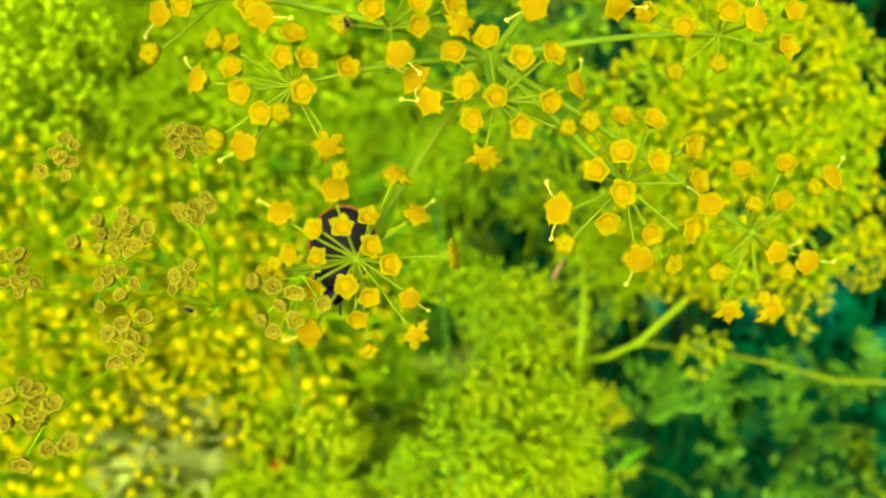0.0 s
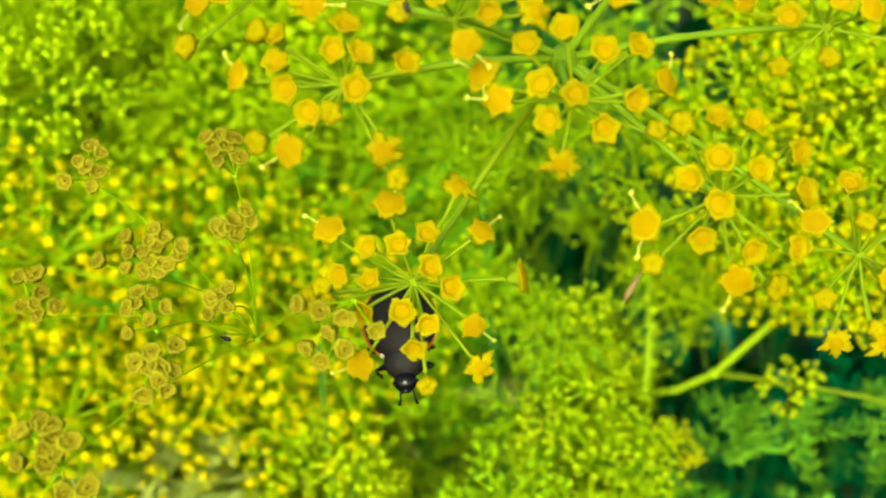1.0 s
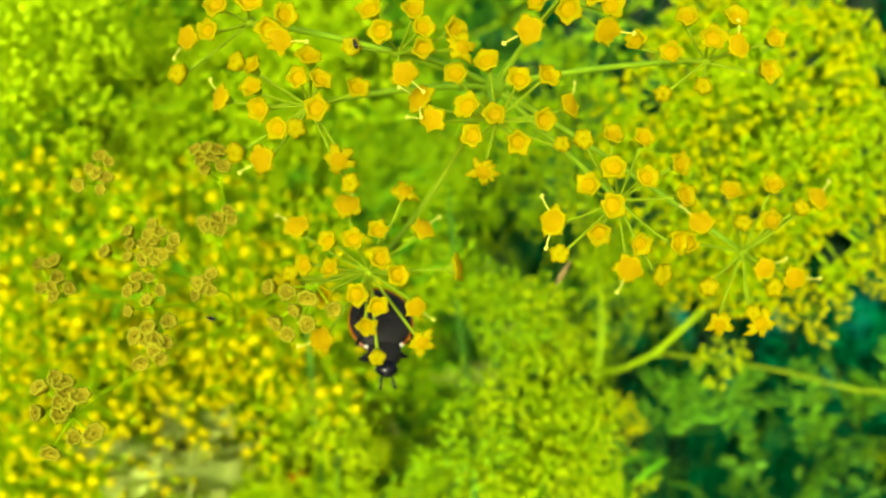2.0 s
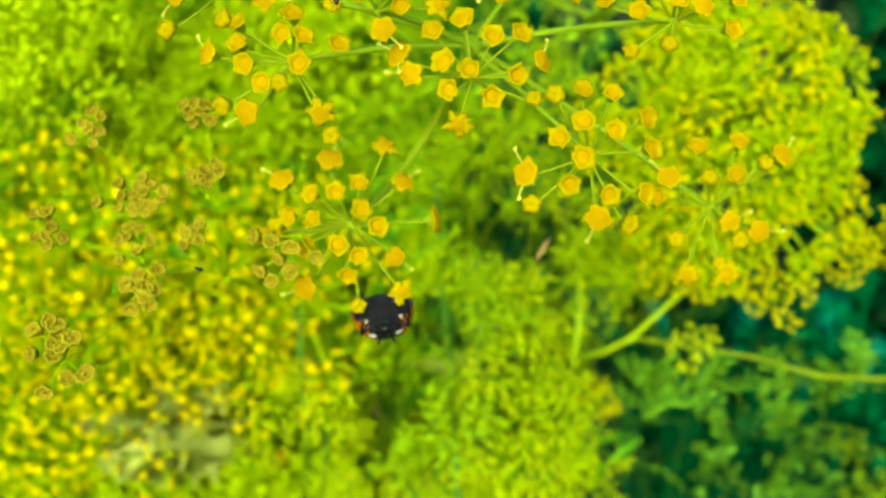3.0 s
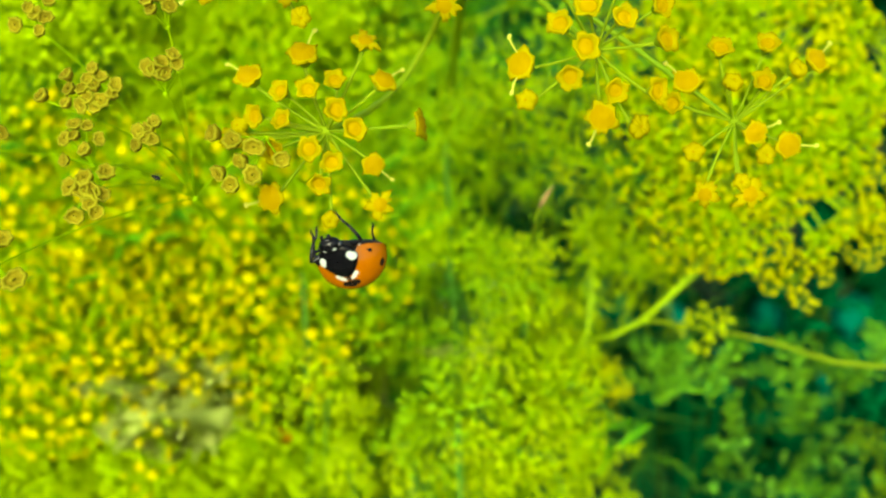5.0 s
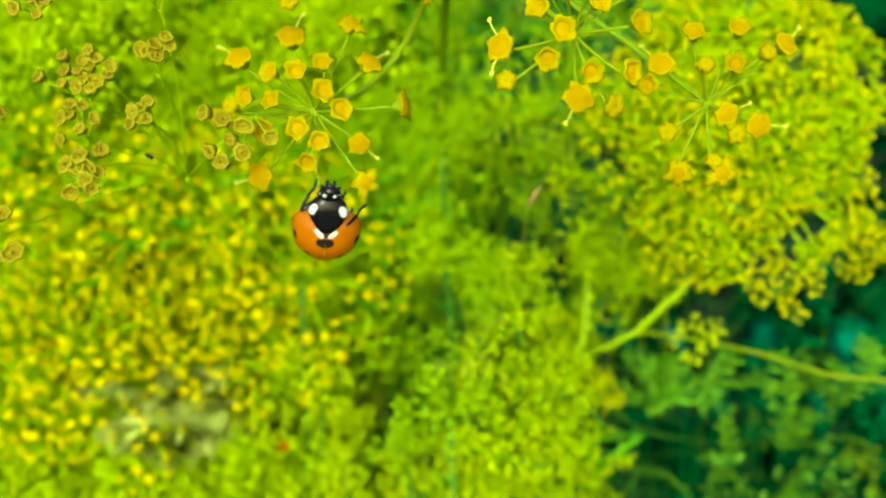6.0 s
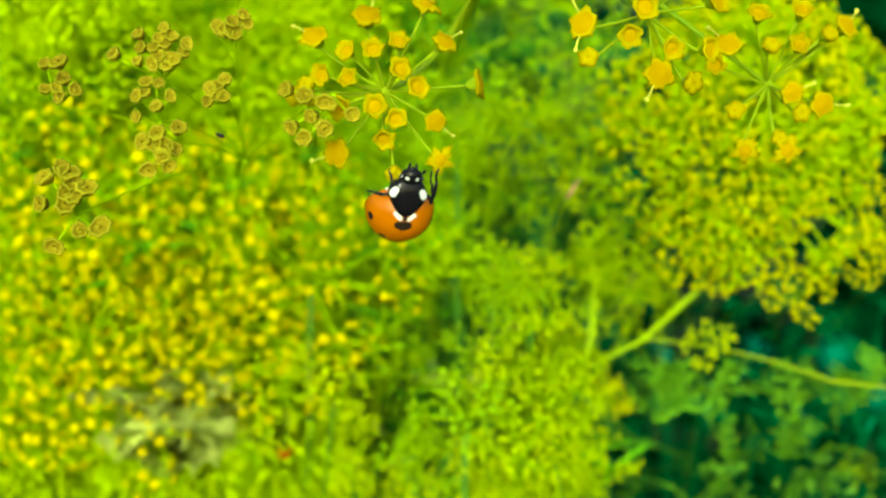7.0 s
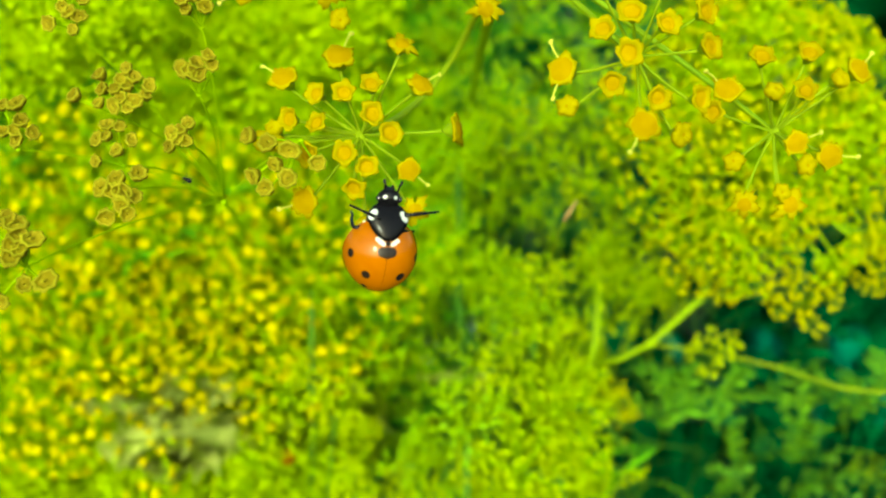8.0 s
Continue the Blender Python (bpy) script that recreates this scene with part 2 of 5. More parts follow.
def floret_mesh(kind, seed):
    """A dill floret about 1.7 mm across: an ovary, five petals rolled inwards with frayed tips, a swollen disc. Kinds: 0 cup, 1 open star,
    2 young ball, 3 disc bare with one stamen, 4 full with a long stamen, 5 full with two stamens."""
    rnd = random.Random(seed)
    bm = bmesh.new()
    s = MM
    if kind == 0:
        prof = [(0.10, -1.05, 0), (0.32, -0.80, 0), (0.42, -0.45, 0), (0.60, -0.15, 0.2), (0.80, 0.14, 0.7), (0.86, 0.30, 1.0), (0.76, 0.37, 0.9), (0.63, 0.33, 0.5), (0.52, 0.10, 0.2), (0.42, -0.02, 0), (0.24, 0.05, 0), (0, 0.08, 0)]
        mats = [2, 2, 2, 0, 0, 0, 0, 0, 1, 1, 1]
    elif kind == 1:
        prof = [(0.10, -1.0, 0), (0.36, -0.7, 0), (0.46, -0.35, 0), (0.72, -0.10, 1.0), (1.0, 0.04, 2.2), (0.96, 0.20, 2.4), (0.70, 0.22, 1.2), (0.54, 0.22, 0.4), (0.34, 0.34, 0), (0, 0.36, 0)]
        mats = [2, 2, 2, 0, 0, 0, 0, 1, 1]
    elif kind == 2:
        prof = [(0.10, -1.0, 0), (0.34, -0.75, 0), (0.44, -0.45, 0), (0.64, -0.20, 0.4), (0.76, 0.12, 0.8), (0.70, 0.36, 1.0), (0.48, 0.50, 1.0), (0.24, 0.48, 0.8), (0.10, 0.40, 0), (0, 0.38, 0)]
        mats = [2, 2, 2, 0, 0, 0, 0, 0, 1]
    else:
        prof = [(0.10, -1.05, 0), (0.36, -0.80, 0), (0.48, -0.45, 0), (0.74, -0.12, 0.3), (0.96, 0.10, 1.0), (0.96, 0.22, 1.2), (0.86, 0.28, 0.6), (0.74, 0.26, 0.2), (0.44, 0.38, 0), (0, 0.44, 0)]
        mats = [2, 2, 2, 0, 0, 0, 0, 1, 1]
    seg = 40
    lathe(bm, [(r * s, z * s, 0) for r, z, d in prof], seg, mats=mats)
    bm.verts.ensure_lookup_table()
    fray = [rnd.uniform(-1, 1) for _ in range(seg)]
    slim = [rnd.uniform(0.75, 1.2) for _ in range(5)]
    at = 0
    for r, z, d in prof:
        ring = seg if r > 1e-9 else 1
        for k in range(ring):
            if d:
                a = 5 * k / seg
                bulge = 0.105 * slim[int(a) % 5] * math.cos(2 * math.pi * a) + 0.055 * math.cos(6 * math.pi * a) + 0.095 * fray[k]
                v = bm.verts[at + k]
                v.co.x *= 1 + d * bulge
                v.co.y *= 1 + d * bulge
                v.co.z += 0.05 * s * d * fray[(k + 7) % seg]
        at += ring
    for v in bm.verts:
        n = noise.noise_vector(v.co * 700 + Vector((seed * 3.1, 0, 0)))
        v.co += n * 0.20 * s * min(1.0, v.co.xy.length / (0.5 * s))
        v.co.x *= 1 + 0.07 * math.sin(seed * 2.3)
    if kind in (3, 4, 5):
        for j in range({3: 1, 4: 1, 5: 2}[kind]):
            a = rnd.uniform(-2.4, -0.7) + j * 2.6
            tip = Vector((math.cos(a) * 1.9, math.sin(a) * 1.9, 0.5)) * s
            tube(bm, bow((math.cos(a) * 0.7 * s, math.sin(a) * 0.7 * s, 0.1 * s), tip, (0, 0, 0.2 * s), 4), 0.05 * s, 5, 3)
            ball(bm, tip, 0.14 * s, 8, 5, (1.4, 1, 0.9), 3)
    return mesh_of("floret", bm, PETAL, DISC, PEDICEL, ANTHER)


FLORETS = {k: [floret_mesh(k, 10 * k + j) for j in range(5)] for k in range(6)}


def small_floret_mesh(mat, seed, r=0.50):
    bm = bmesh.new()
    lathe(bm, [(0.10 * MM, -0.7 * MM, 0), (r * 0.8 * MM, -0.1 * MM, 0.1), (r * 1.05 * MM, 0.16 * MM, 0.22), (r * 0.7 * MM, 0.36 * MM, 0.12), (0, 0.24 * MM, 0)], 10, lobes=5, mats=[1, 0, 0, 0])
    for v in bm.verts:
        v.co += noise.noise_vector(v.co * 900 + Vector((seed * 4.0, 0, 0))) * 0.14 * MM
    return mesh_of("floret", bm, mat, PEDICEL)


def fruit_mesh(seed):
    """A ripening fruit: an oval bowl with a thick knobbed brown rim, a hollow olive middle and two dried styles."""
    rnd = random.Random(seed + 5)
    bm = bmesh.new()
    s = MM
    prof = [(0.06, -0.62), (0.34, -0.48), (0.52, -0.16), (0.62, 0.06), (0.64, 0.20), (0.56, 0.29), (0.45, 0.27), (0.38, 0.12), (0.24, 0.04), (0.10, 0.10), (0, 0.14)]
    lathe(bm, [(r * s, z * s, 0.10 if 0.05 < z or r > 0.5 else 0.02) for r, z in prof], 28, lobes=7, mats=[1, 1, 1, 1, 0, 0, 1, 1, 1, 0])
    for v in bm.verts:
        v.co += noise.noise_vector(v.co * 1500 + Vector((0, seed * 5.0, 0))) * 0.15 * s
        v.co.x *= 1.05 + 0.10 * (seed % 3)
    for sg in (-1, 1):
        tube(bm, [(0.03 * sg * s, 0, 0.12 * s), (0.14 * sg * s, 0.05 * s, 0.34 * s)], [0.06 * s, 0.03 * s], 4, 1)
    return mesh_of("fruit", bm, SEED, SEED_RIM)


FRUITS = [fruit_mesh(j) for j in range(4)]

# ---- ground ----
SIDE = 40.0
bm = bmesh.new()
for gx in range(41):
    for gy in range(41):
        u, v = (gx - 20) / 20, (gy - 20) / 20
        x, y = SIDE * u * abs(u) ** 1.6, SIDE * v * abs(v) ** 1.6
        bm.verts.new((x, y, 0.012 * noise.noise(Vector((x * 3, y * 3, 0)))))
bm.verts.ensure_lookup_table()
for gx in range(40):
    for gy in range(40):
        a = gx * 41 + gy
        bm.faces.new((bm.verts[a], bm.verts[a + 41], bm.verts[a + 42], bm.verts[a + 1]))
tagged(new("ground", mesh_of("ground", bm, SOIL)), "dark mossy garden soil under the plants", "ground", kind="structure")


def spot(a, b, d):
    """A place d metres ahead, a to the right and b up for every metre ahead."""
    return HOME @ Vector((a * d, b * d, -d))


def drop(p):
    """The soil under a place."""
    return Vector((p.x, p.y, 0.0))
UMBEL_HUB = (1.5, 14.7, -5.0)
# umbellets: base, then each floret's place (mm) and kind
UMBELLETS = {}
UMBELLETS["a"] = ((-7.6, 1.5, -5.6), [
    (-10.2, 3.7, -2.6, 0), (-8.4, 3.8, -2.4, 0), (-6.7, 4.4, -2.5, 0), (-3.7, 4.5, -2.9, 3),
    (-5.4, 1.3, -2.3, 0), (-1.3, 1.8, -3.4, 1), (-4.2, -0.9, -2.7, 3), (-3.8, -3.4, -3.4, 1),
    (-6.8, -0.8, -2.4, 0), (-7.6, -2.2, -2.7, 0), (-8.2, -0, -2.3, 0), (-10.1, 1.8, -2.4, 0),
    (-10.6, -0.1, -2.6, 0), (-10.7, -3.1, -3.2, 4), (-6.9, -4.4, -3.3, 2), (-11.9, 2.1, -2.8, 0),
    (-12.9, 1.4, -3.1, 2), (-13.6, 0.7, -3.4, 2), (-8.9, 6.1, -2.9, 4), (-12.4, 4.7, -3.3, 3),
    (-4.9, 7.1, -3.3, 1), (-6.6, 2.5, -2.2, 0), (-12.5, 0.5, -3, 2),
])
UMBELLETS["b"] = ((1.4, 11.6, 1.0), [
    (-2.8, 11.4, 3.5, 3), (-0.6, 12.2, 4.1, 0), (-0.3, 10.3, 4.1, 0), (2.6, 9.9, 4.1, 0),
    (0.4, 8.1, 3.7, 1), (4.3, 11.3, 3.8, 0), (6, 12.3, 3.2, 4), (4.6, 14.2, 3.4, 0),
    (2.7, 13.9, 3.9, 0), (0.7, 15.1, 3.6, 0), (-1.3, 14.3, 3.6, 0), (5.5, 9.8, 3.3, 2),
    (1.1, 11.6, 4.3, 0), (-3.6, 12.8, 3.1, 5),
])
UMBELLETS["c"] = ((-11.1, 12.7, 1.0), [
    (-10.3, 12.1, 3.8, 0), (-12.8, 10.9, 3.6, 0), (-11.6, 10.9, 3.7, 2), (-14, 12.2, 3.4, 0),
    (-16.6, 13, 2.6, 3), (-14.5, 13.6, 3.3, 0), (-15.6, 15.3, 2.7, 2), (-14.5, 15, 3.1, 0),
    (-11.5, 14.2, 3.7, 0), (-10.1, 14, 3.7, 0), (-7.7, 13.5, 3.4, 0), (-10.8, 15.5, 3.5, 0),
    (-15.7, 9.5, 2.6, 2), (-13.9, 9, 3, 4), (-8.9, 9, 3.2, 1), (-8.3, 7.4, 2.6, 2),
])
UMBELLETS["g"] = ((-5.1, 16.0, 2.0), [
    (-4.6, 14.1, 5.6, 4), (-3.4, 15.7, 5.6, 0), (-6, 16.7, 5.6, 0), (-7.9, 15.9, 5.2, 2),
    (-1.4, 16.9, 4.7, 0), (-1, 15.9, 4.6, 1), (-3.4, 17, 5.4, 0), (-4, 18.2, 5.2, 0),
    (-6.7, 18.2, 5.1, 0),
])
UMBELLETS["k"] = ((-15.0, 18.3, 1.0), [
    (-12.7, 16.5, 4.1, 4), (-18.5, 16.8, 3.7, 3), (-17.2, 17.2, 4, 0), (-19.3, 14.6, 3.1, 2),
    (-12.3, 18.1, 4.1, 0), (-14.6, 19.1, 4.2, 0), (-16.6, 18.8, 4.1, 0), (-13.3, 17.1, 4.2, 0),
])
UMBELLETS["l"] = ((5.7, 19.6, 2.0), [
    (3.3, 16.8, 5.6, 4), (8.2, 16.8, 5.1, 4), (5.7, 17.9, 6.2, 0), (3.8, 18.6, 6.1, 0),
    (7.1, 18.9, 6, 0), (8.5, 18.3, 5.3, 0),
])
UMBELLETS["d"] = ((9.7, 6.3, -0.5), [
    (7.3, 7.1, 3.2, 0), (8.9, 8.2, 3.2, 0), (8.9, 10.4, 2.7, 0), (10.9, 10.2, 2.6, 0),
    (13.3, 8.5, 2.5, 0), (8.8, 5.8, 3.3, 0), (11, 7.6, 3.1, 0), (5.1, 4.8, 2.6, 5),
    (7.9, 4, 3.1, 0), (9.9, 1.8, 2.5, 4), (10.6, 3.3, 2.9, 0), (13.1, 3.4, 2.4, 0),
    (5.4, 2.7, 2.3, 2), (13.6, 6.4, 2.5, 0), (12.1, 1.3, 2.1, 2), (7, 10.1, 2.6, 2),
])
UMBELLETS["e"] = ((19.6, 2.7, -6.5), [
    (18.7, 4.8, -2.8, 2), (15.8, 4.8, -3, 4), (21, 7.4, -3.5, 0), (20.7, 4.9, -3, 0),
    (16.3, 0.3, -3.1, 2), (17.2, -2.3, -3.6, 1), (19.4, -1.5, -3.3, 2), (20.1, 1.6, -2.8, 4),
    (22.3, 0.9, -3.2, 3), (20, -2.3, -3.5, 1), (20.9, 0.2, -3.1, 2), (24.2, 6.4, -3.9, 4),
    (22.9, 5.8, -3.5, 2), (17.9, 7, -3.2, 0), (15, 3.4, -3.1, 0),
])
UMBELLETS["f"] = ((15.6, 15.6, 0.0), [
    (12.7, 15.7, 3.1, 0), (15.4, 16.6, 3.2, 0), (17, 16.1, 3, 3), (10.6, 16.6, 2.2, 0),
    (12.2, 13.1, 2.7, 2), (14.7, 13.5, 3.1, 2), (19.1, 14.6, 2.3, 0), (17, 18, 2.7, 0),
    (13.8, 18, 2.8, 0), (19.6, 16.7, 2.1, 0),
])
SEED_HUB = (-18.5, -2.7, -15.0)
SEED_UMBELLETS = {}
SEED_UMBELLETS["sa"] = ((-22.8, 1.9, -4.5), [
    (-25.7, 3.1, -2.5), (-24.1, 4.5, -2.5), (-23.9, 3.6, -2.5), (-22.8, 4.2, -2.5), (-21.9, 4.4, -2.5),
    (-20.9, 3.9, -2.5), (-24.1, 2.7, -2.5), (-22.7, 3, -2.5), (-21.8, 2.9, -2.5), (-21.1, 3.3, -2.5),
    (-23.1, 2.5, -2.5), (-22.3, 3.8, -2.5), (-22.4, 4.9, -2.5), (-23.1, 3.6, -2.5), (-22.2, 2.4, -2.5),
])
SEED_UMBELLETS["sb"] = ((-22.9, -1.1, -4.5), [
    (-23.5, 0.6, -2.5), (-22.7, 1.2, -2.5), (-21.9, 0.4, -2.5), (-22.8, -0.3, -2.5), (-24.1, -1, -2.5),
    (-24.1, 0.4, -2.5), (-23.5, 1.3, -2.5),
])
SEED_UMBELLETS["sc"] = ((-22.9, -2.9, -4.0), [
    (-21.2, -1.8, -2), (-23.5, -2.8, -2), (-22.6, -2.2, -2), (-21.5, -3.2, -2), (-21.8, -4.3, -2),
    (-23.2, -4.6, -2), (-22.1, -3, -2), (-22.8, -2.9, -2), (-22.2, -3.7, -2),
])
SEED_UMBELLETS["sd"] = ((-26.8, -7.9, 1.5), [
    (-28.3, -5.7, 3.5), (-26.8, -5.4, 3.5), (-25.8, -6.3, 3.5), (-28.5, -7.3, 3.5), (-27, -7.3, 3.5),
    (-24.9, -8.7, 3.5), (-27.6, -9.9, 3.5), (-26.1, -8.9, 3.5), (-26.6, -6, 3.5), (-27.3, -5.1, 3.5),
    (-26.5, -6.9, 3.5), (-27, -6.6, 3.5),
])
SEED_UMBELLETS["se"] = ((-29.7, -0.3, -4.0), [
    (-30, 0.6, -2), (-28.9, 1.3, -2), (-29.2, 2.4, -2), (-28.1, 0.6, -2), (-30.1, 2.3, -2),
    (-29.3, 0.7, -2), (-29.1, 0.1, -2),
])
SEED_UMBELLETS["sf"] = ((-26.8, 7.8, -5.0), [
    (-26.2, 9.8, -3), (-26.9, 8.9, -3), (-27.7, 7.8, -3), (-25.6, 9.4, -3), (-26.1, 7.4, -3),
    (-26.4, 8.5, -3), (-25.7, 8.3, -3),
])
SEED_UMBELLETS["sg"] = ((-18.0, 8.0, -4.0), [
    (-18.9, 9.3, -2), (-17.7, 10, -2), (-18.2, 9.6, -2), (-18.6, 8.7, -2), (-17.4, 8.9, -2),
    (-18.5, 10.2, -2), (-19.2, 10.1, -2),
])
SEED_UMBELLETS["sh"] = ((-18.0, 3.6, -4.0), [
    (-18.7, 4.9, -2), (-18.2, 4.7, -2), (-17.1, 5.8, -2), (-17.6, 4.6, -2), (-16.8, 5.2, -2),
    (-17.8, 5.3, -2),
])
SEED_UMBELLETS["si"] = ((-18.3, 0.2, -4.0), [
    (-19.2, 0.8, -2), (-18.6, 1.1, -2), (-18.2, 1.5, -2), (-18.8, 0.5, -2), (-18.2, 0.4, -2),
    (-19.3, 0, -2),
])
SEED_UMBELLETS["p"] = ((-11.0, 0.6, -2.0), [
    (-13.95, 0.62, 0), (-12.68, 0.23, 0), (-11.33, -0.15, 0), (-9.67, -0.92, 0), (-13.56, -1.81, 0), (-12.68, -2.58, 0.3), (-11.44, -1.89, 0), (-12.3, -1.0, -0.6),
])
APHID_A = (-19.0, -1.8, -6.0)
APHID_B = (-7.5, 15.6, 7.4)
SWAY = [
    (0, HOME @ mm_pose(0.80, 0.40, -82.60, 2.15, 0.92, 0.25)),
    (0.5, HOME @ mm_pose(1.50, 0.20, -85.90, 2.82, 0.76, 0.55)),
    (1, HOME @ mm_pose(2.00, -0.40, -90.70, 1.02, 1.03, 0.05)),
    (1.5, HOME @ mm_pose(1.70, -0.20, -90.30, 0.38, 0.58, 0.31)),
    (1.7, HOME @ mm_pose(1.50, -0.40, -89.30, -0.67, 0.51, -0.83)),
    (2.8, HOME @ mm_pose(0.60, 0.50, -85.80, 0.47, -0.09, 0.06)),
    (3, HOME @ mm_pose(0.50, 0.70, -85.00, 0.48, -0.31, 0.03)),
    (3.5, HOME @ mm_pose(-0.00, -0.00, -83.00, -0.0, -0.0, -0.0)),
    (4, HOME @ mm_pose(0.40, 0.40, -82.30, 0.63, -0.8, 0.19)),
    (4.5, HOME @ mm_pose(0.20, 0.90, -76.60, 0.62, -0.39, 0.1)),
    (4.7, HOME @ mm_pose(0.10, 0.90, -77.00, 0.92, -0.48, 0.16)),
    (5.8, HOME @ mm_pose(-0.00, 1.40, -77.90, 2.76, 0.06, 0.5)),
    (6, HOME @ mm_pose(-0.10, 1.60, -77.90, 3.44, 0.35, 0.71)),
    (6.5, HOME @ mm_pose(0.30, 2.30, -80.30, 3.85, 1.08, 1.32)),
    (7, HOME @ mm_pose(0.60, 2.00, -79.10, 4.24, 1.01, 1.59)),
    (7.5, HOME @ mm_pose(0.40, 1.30, -77.50, 2.93, -0.47, 0.86)),
    (8, HOME @ mm_pose(-0.30, 0.80, -76.20, 2.87, -1.72, 0.08)),
]
BUG_ROWS = [
    (0, HOME @ mm_pose(-8.20, 2.10, -91.50, -175.2, -0.7, -9.5)),
    (0.5, HOME @ mm_pose(-7.80, 0.20, -94.80, 179.3, -0.6, 5.3)),
    (1, HOME @ mm_pose(-6.60, -2.60, -99.50, 174.1, -4.2, 5.6)),
    (1.5, HOME @ mm_pose(-5.70, -3.40, -98.70, 167.0, 26.5, 8.7)),
    (1.7, HOME @ mm_pose(-6.00, -3.70, -97.20, 163.9, 23.2, 4.8)),
    (2.8, HOME @ mm_pose(-4.60, -4.70, -92.90, 122.0, 1.0, 7.0)),
    (3, HOME @ mm_pose(-4.64, -5.11, -91.59, 112.3, 2.2, 9.0)),
    (3.5, HOME @ mm_pose(-5.74, -6.43, -89.44, 107.6, -2.1, 8.1)),
    (4, HOME @ mm_pose(-4.28, -5.90, -89.37, 100.9, 8.0, 15.1)),
    (4.5, HOME @ mm_pose(-5.32, -5.95, -82.33, 91.0, -28.4, 16.2)),
    (4.7, HOME @ mm_pose(-5.53, -5.92, -82.53, 85.8, -18.1, 18.5)),
    (5.8, HOME @ mm_pose(-6.64, -4.99, -82.58, 74.7, -8.5, 0.2)),
    (6, HOME @ mm_pose(-6.44, -4.39, -82.54, 62.5, 7.7, -3.0)),
    (6.5, HOME @ mm_pose(-5.87, -3.16, -84.98, 41.9, 9.6, -7.6)),
    (7, HOME @ mm_pose(-5.54, -4.39, -83.42, 65.2, 12.8, -1.8)),
    (7.5, HOME @ mm_pose(-4.70, -4.97, -81.22, 25.8, 29.8, -19.2)),
    (8, HOME @ mm_pose(-5.81, -4.46, -79.61, 30.4, 14.8, -1.2)),
]

# ---- the dill umbel in flower, and the one in seed, close to the lens ----
HOME_ROOT = HOME @ mm_pose(0, 0, -83)


def near_root(name, label):
    root = new(name)
    root.empty_display_size = 0.005
    root.matrix_world = HOME_ROOT
    return tagged(root, label, "flower head")


def mmv(p):
    return Vector(p[:3]) * MM


def near_flower_umbel():
    rnd = random.Random(4)
    root = near_root("dill_umbel", "open yellow dill flower umbel with slender green rays")
    hub = mmv(UMBEL_HUB)
    bm = bmesh.new()
    ball(bm, hub, 0.9 * MM, 14, 8, (1, 1, 0.8))
    part("umbel_base", bm, RAY, root)
    down = HOME.to_3x3().inverted() @ Vector((0, 0, -1))
    bm = bmesh.new()
    end = Vector((-4.9, 15.0, -195)) * MM
    pts = bow(hub, end, Vector((0, 1.5, 0)) * MM, 10)
    pts += [pts[-1] + down * 0.09, pts[-1] + down * 0.22 + Vector((0.004, 0, -0.01)), pts[-1] + down * 0.36]
    tube(bm, pts, [0.5 * MM] * 6 + [0.6 * MM] * (len(pts) - 6), 10)
    part("stalk", bm, STALK, root)
    for n, (base, florets) in UMBELLETS.items():
        b = mmv(base)
        bm = bmesh.new()
        sag = Vector((0, 0, -16.0)) * MM if n == "a" else Vector((rnd.uniform(-0.5, 0.5), 0.6, -1.0)) * MM
        tube(bm, bow(hub, b, sag, 10), [(0.30 if n == "a" else 0.27) * MM - 0.009 * MM * i for i in range(11)], 8)
        part("ray", bm, PEDICEL if n == "a" else RAY, root)
        bm = bmesh.new()
        ball(bm, b, 0.42 * MM, 12, 6)
        part_ = part("umbellet", bm, PEDICEL, root)
        made = []
        for x, y, z, kind in florets:
            p = Vector((x, y, z)) * MM
            out = (p - b).normalized()
            axis = (out * 0.75 + Vector((rnd.uniform(-0.25, 0.25), rnd.uniform(-0.1, 0.4), 0.75))).normalized()
            if kind == 1 and abs(x + 1.3) < 0.2 and n == "a":
                axis = Vector((0.93, 0.1, 0.3))
            foot = p - axis * 0.95 * MM
            made.append((p, axis, kind, foot, out))
        for p, axis, kind, foot, out in made:
            bm = bmesh.new()
            L = (foot - b).length
            tube(bm, bow(b, foot, -axis * L * 0.06 + out * 0.0, 6), [0.14 * MM, 0.115 * MM, 0.10 * MM, 0.10 * MM, 0.10 * MM, 0.105 * MM, 0.12 * MM], 6)
            part("pedicel", bm, PEDICEL, part_)
        for p, axis, kind, foot, out in made:
            ob = part("floret", rnd.choice(FLORETS[kind]), None, part_)
            size = {0: 0.90, 1: 0.90, 2: 0.86, 3: 0.88, 4: 0.92, 5: 0.90}[kind] * rnd.uniform(0.9, 1.08)
            ob.matrix_basis = Matrix.Translation(p) @ basis(axis) @ pose(0, 0, 0, 0, 0, rnd.uniform(0, 360) if kind < 3 else rnd.uniform(-40, 40)) @ Matrix.Diagonal((size, size, size, 1))
    return root


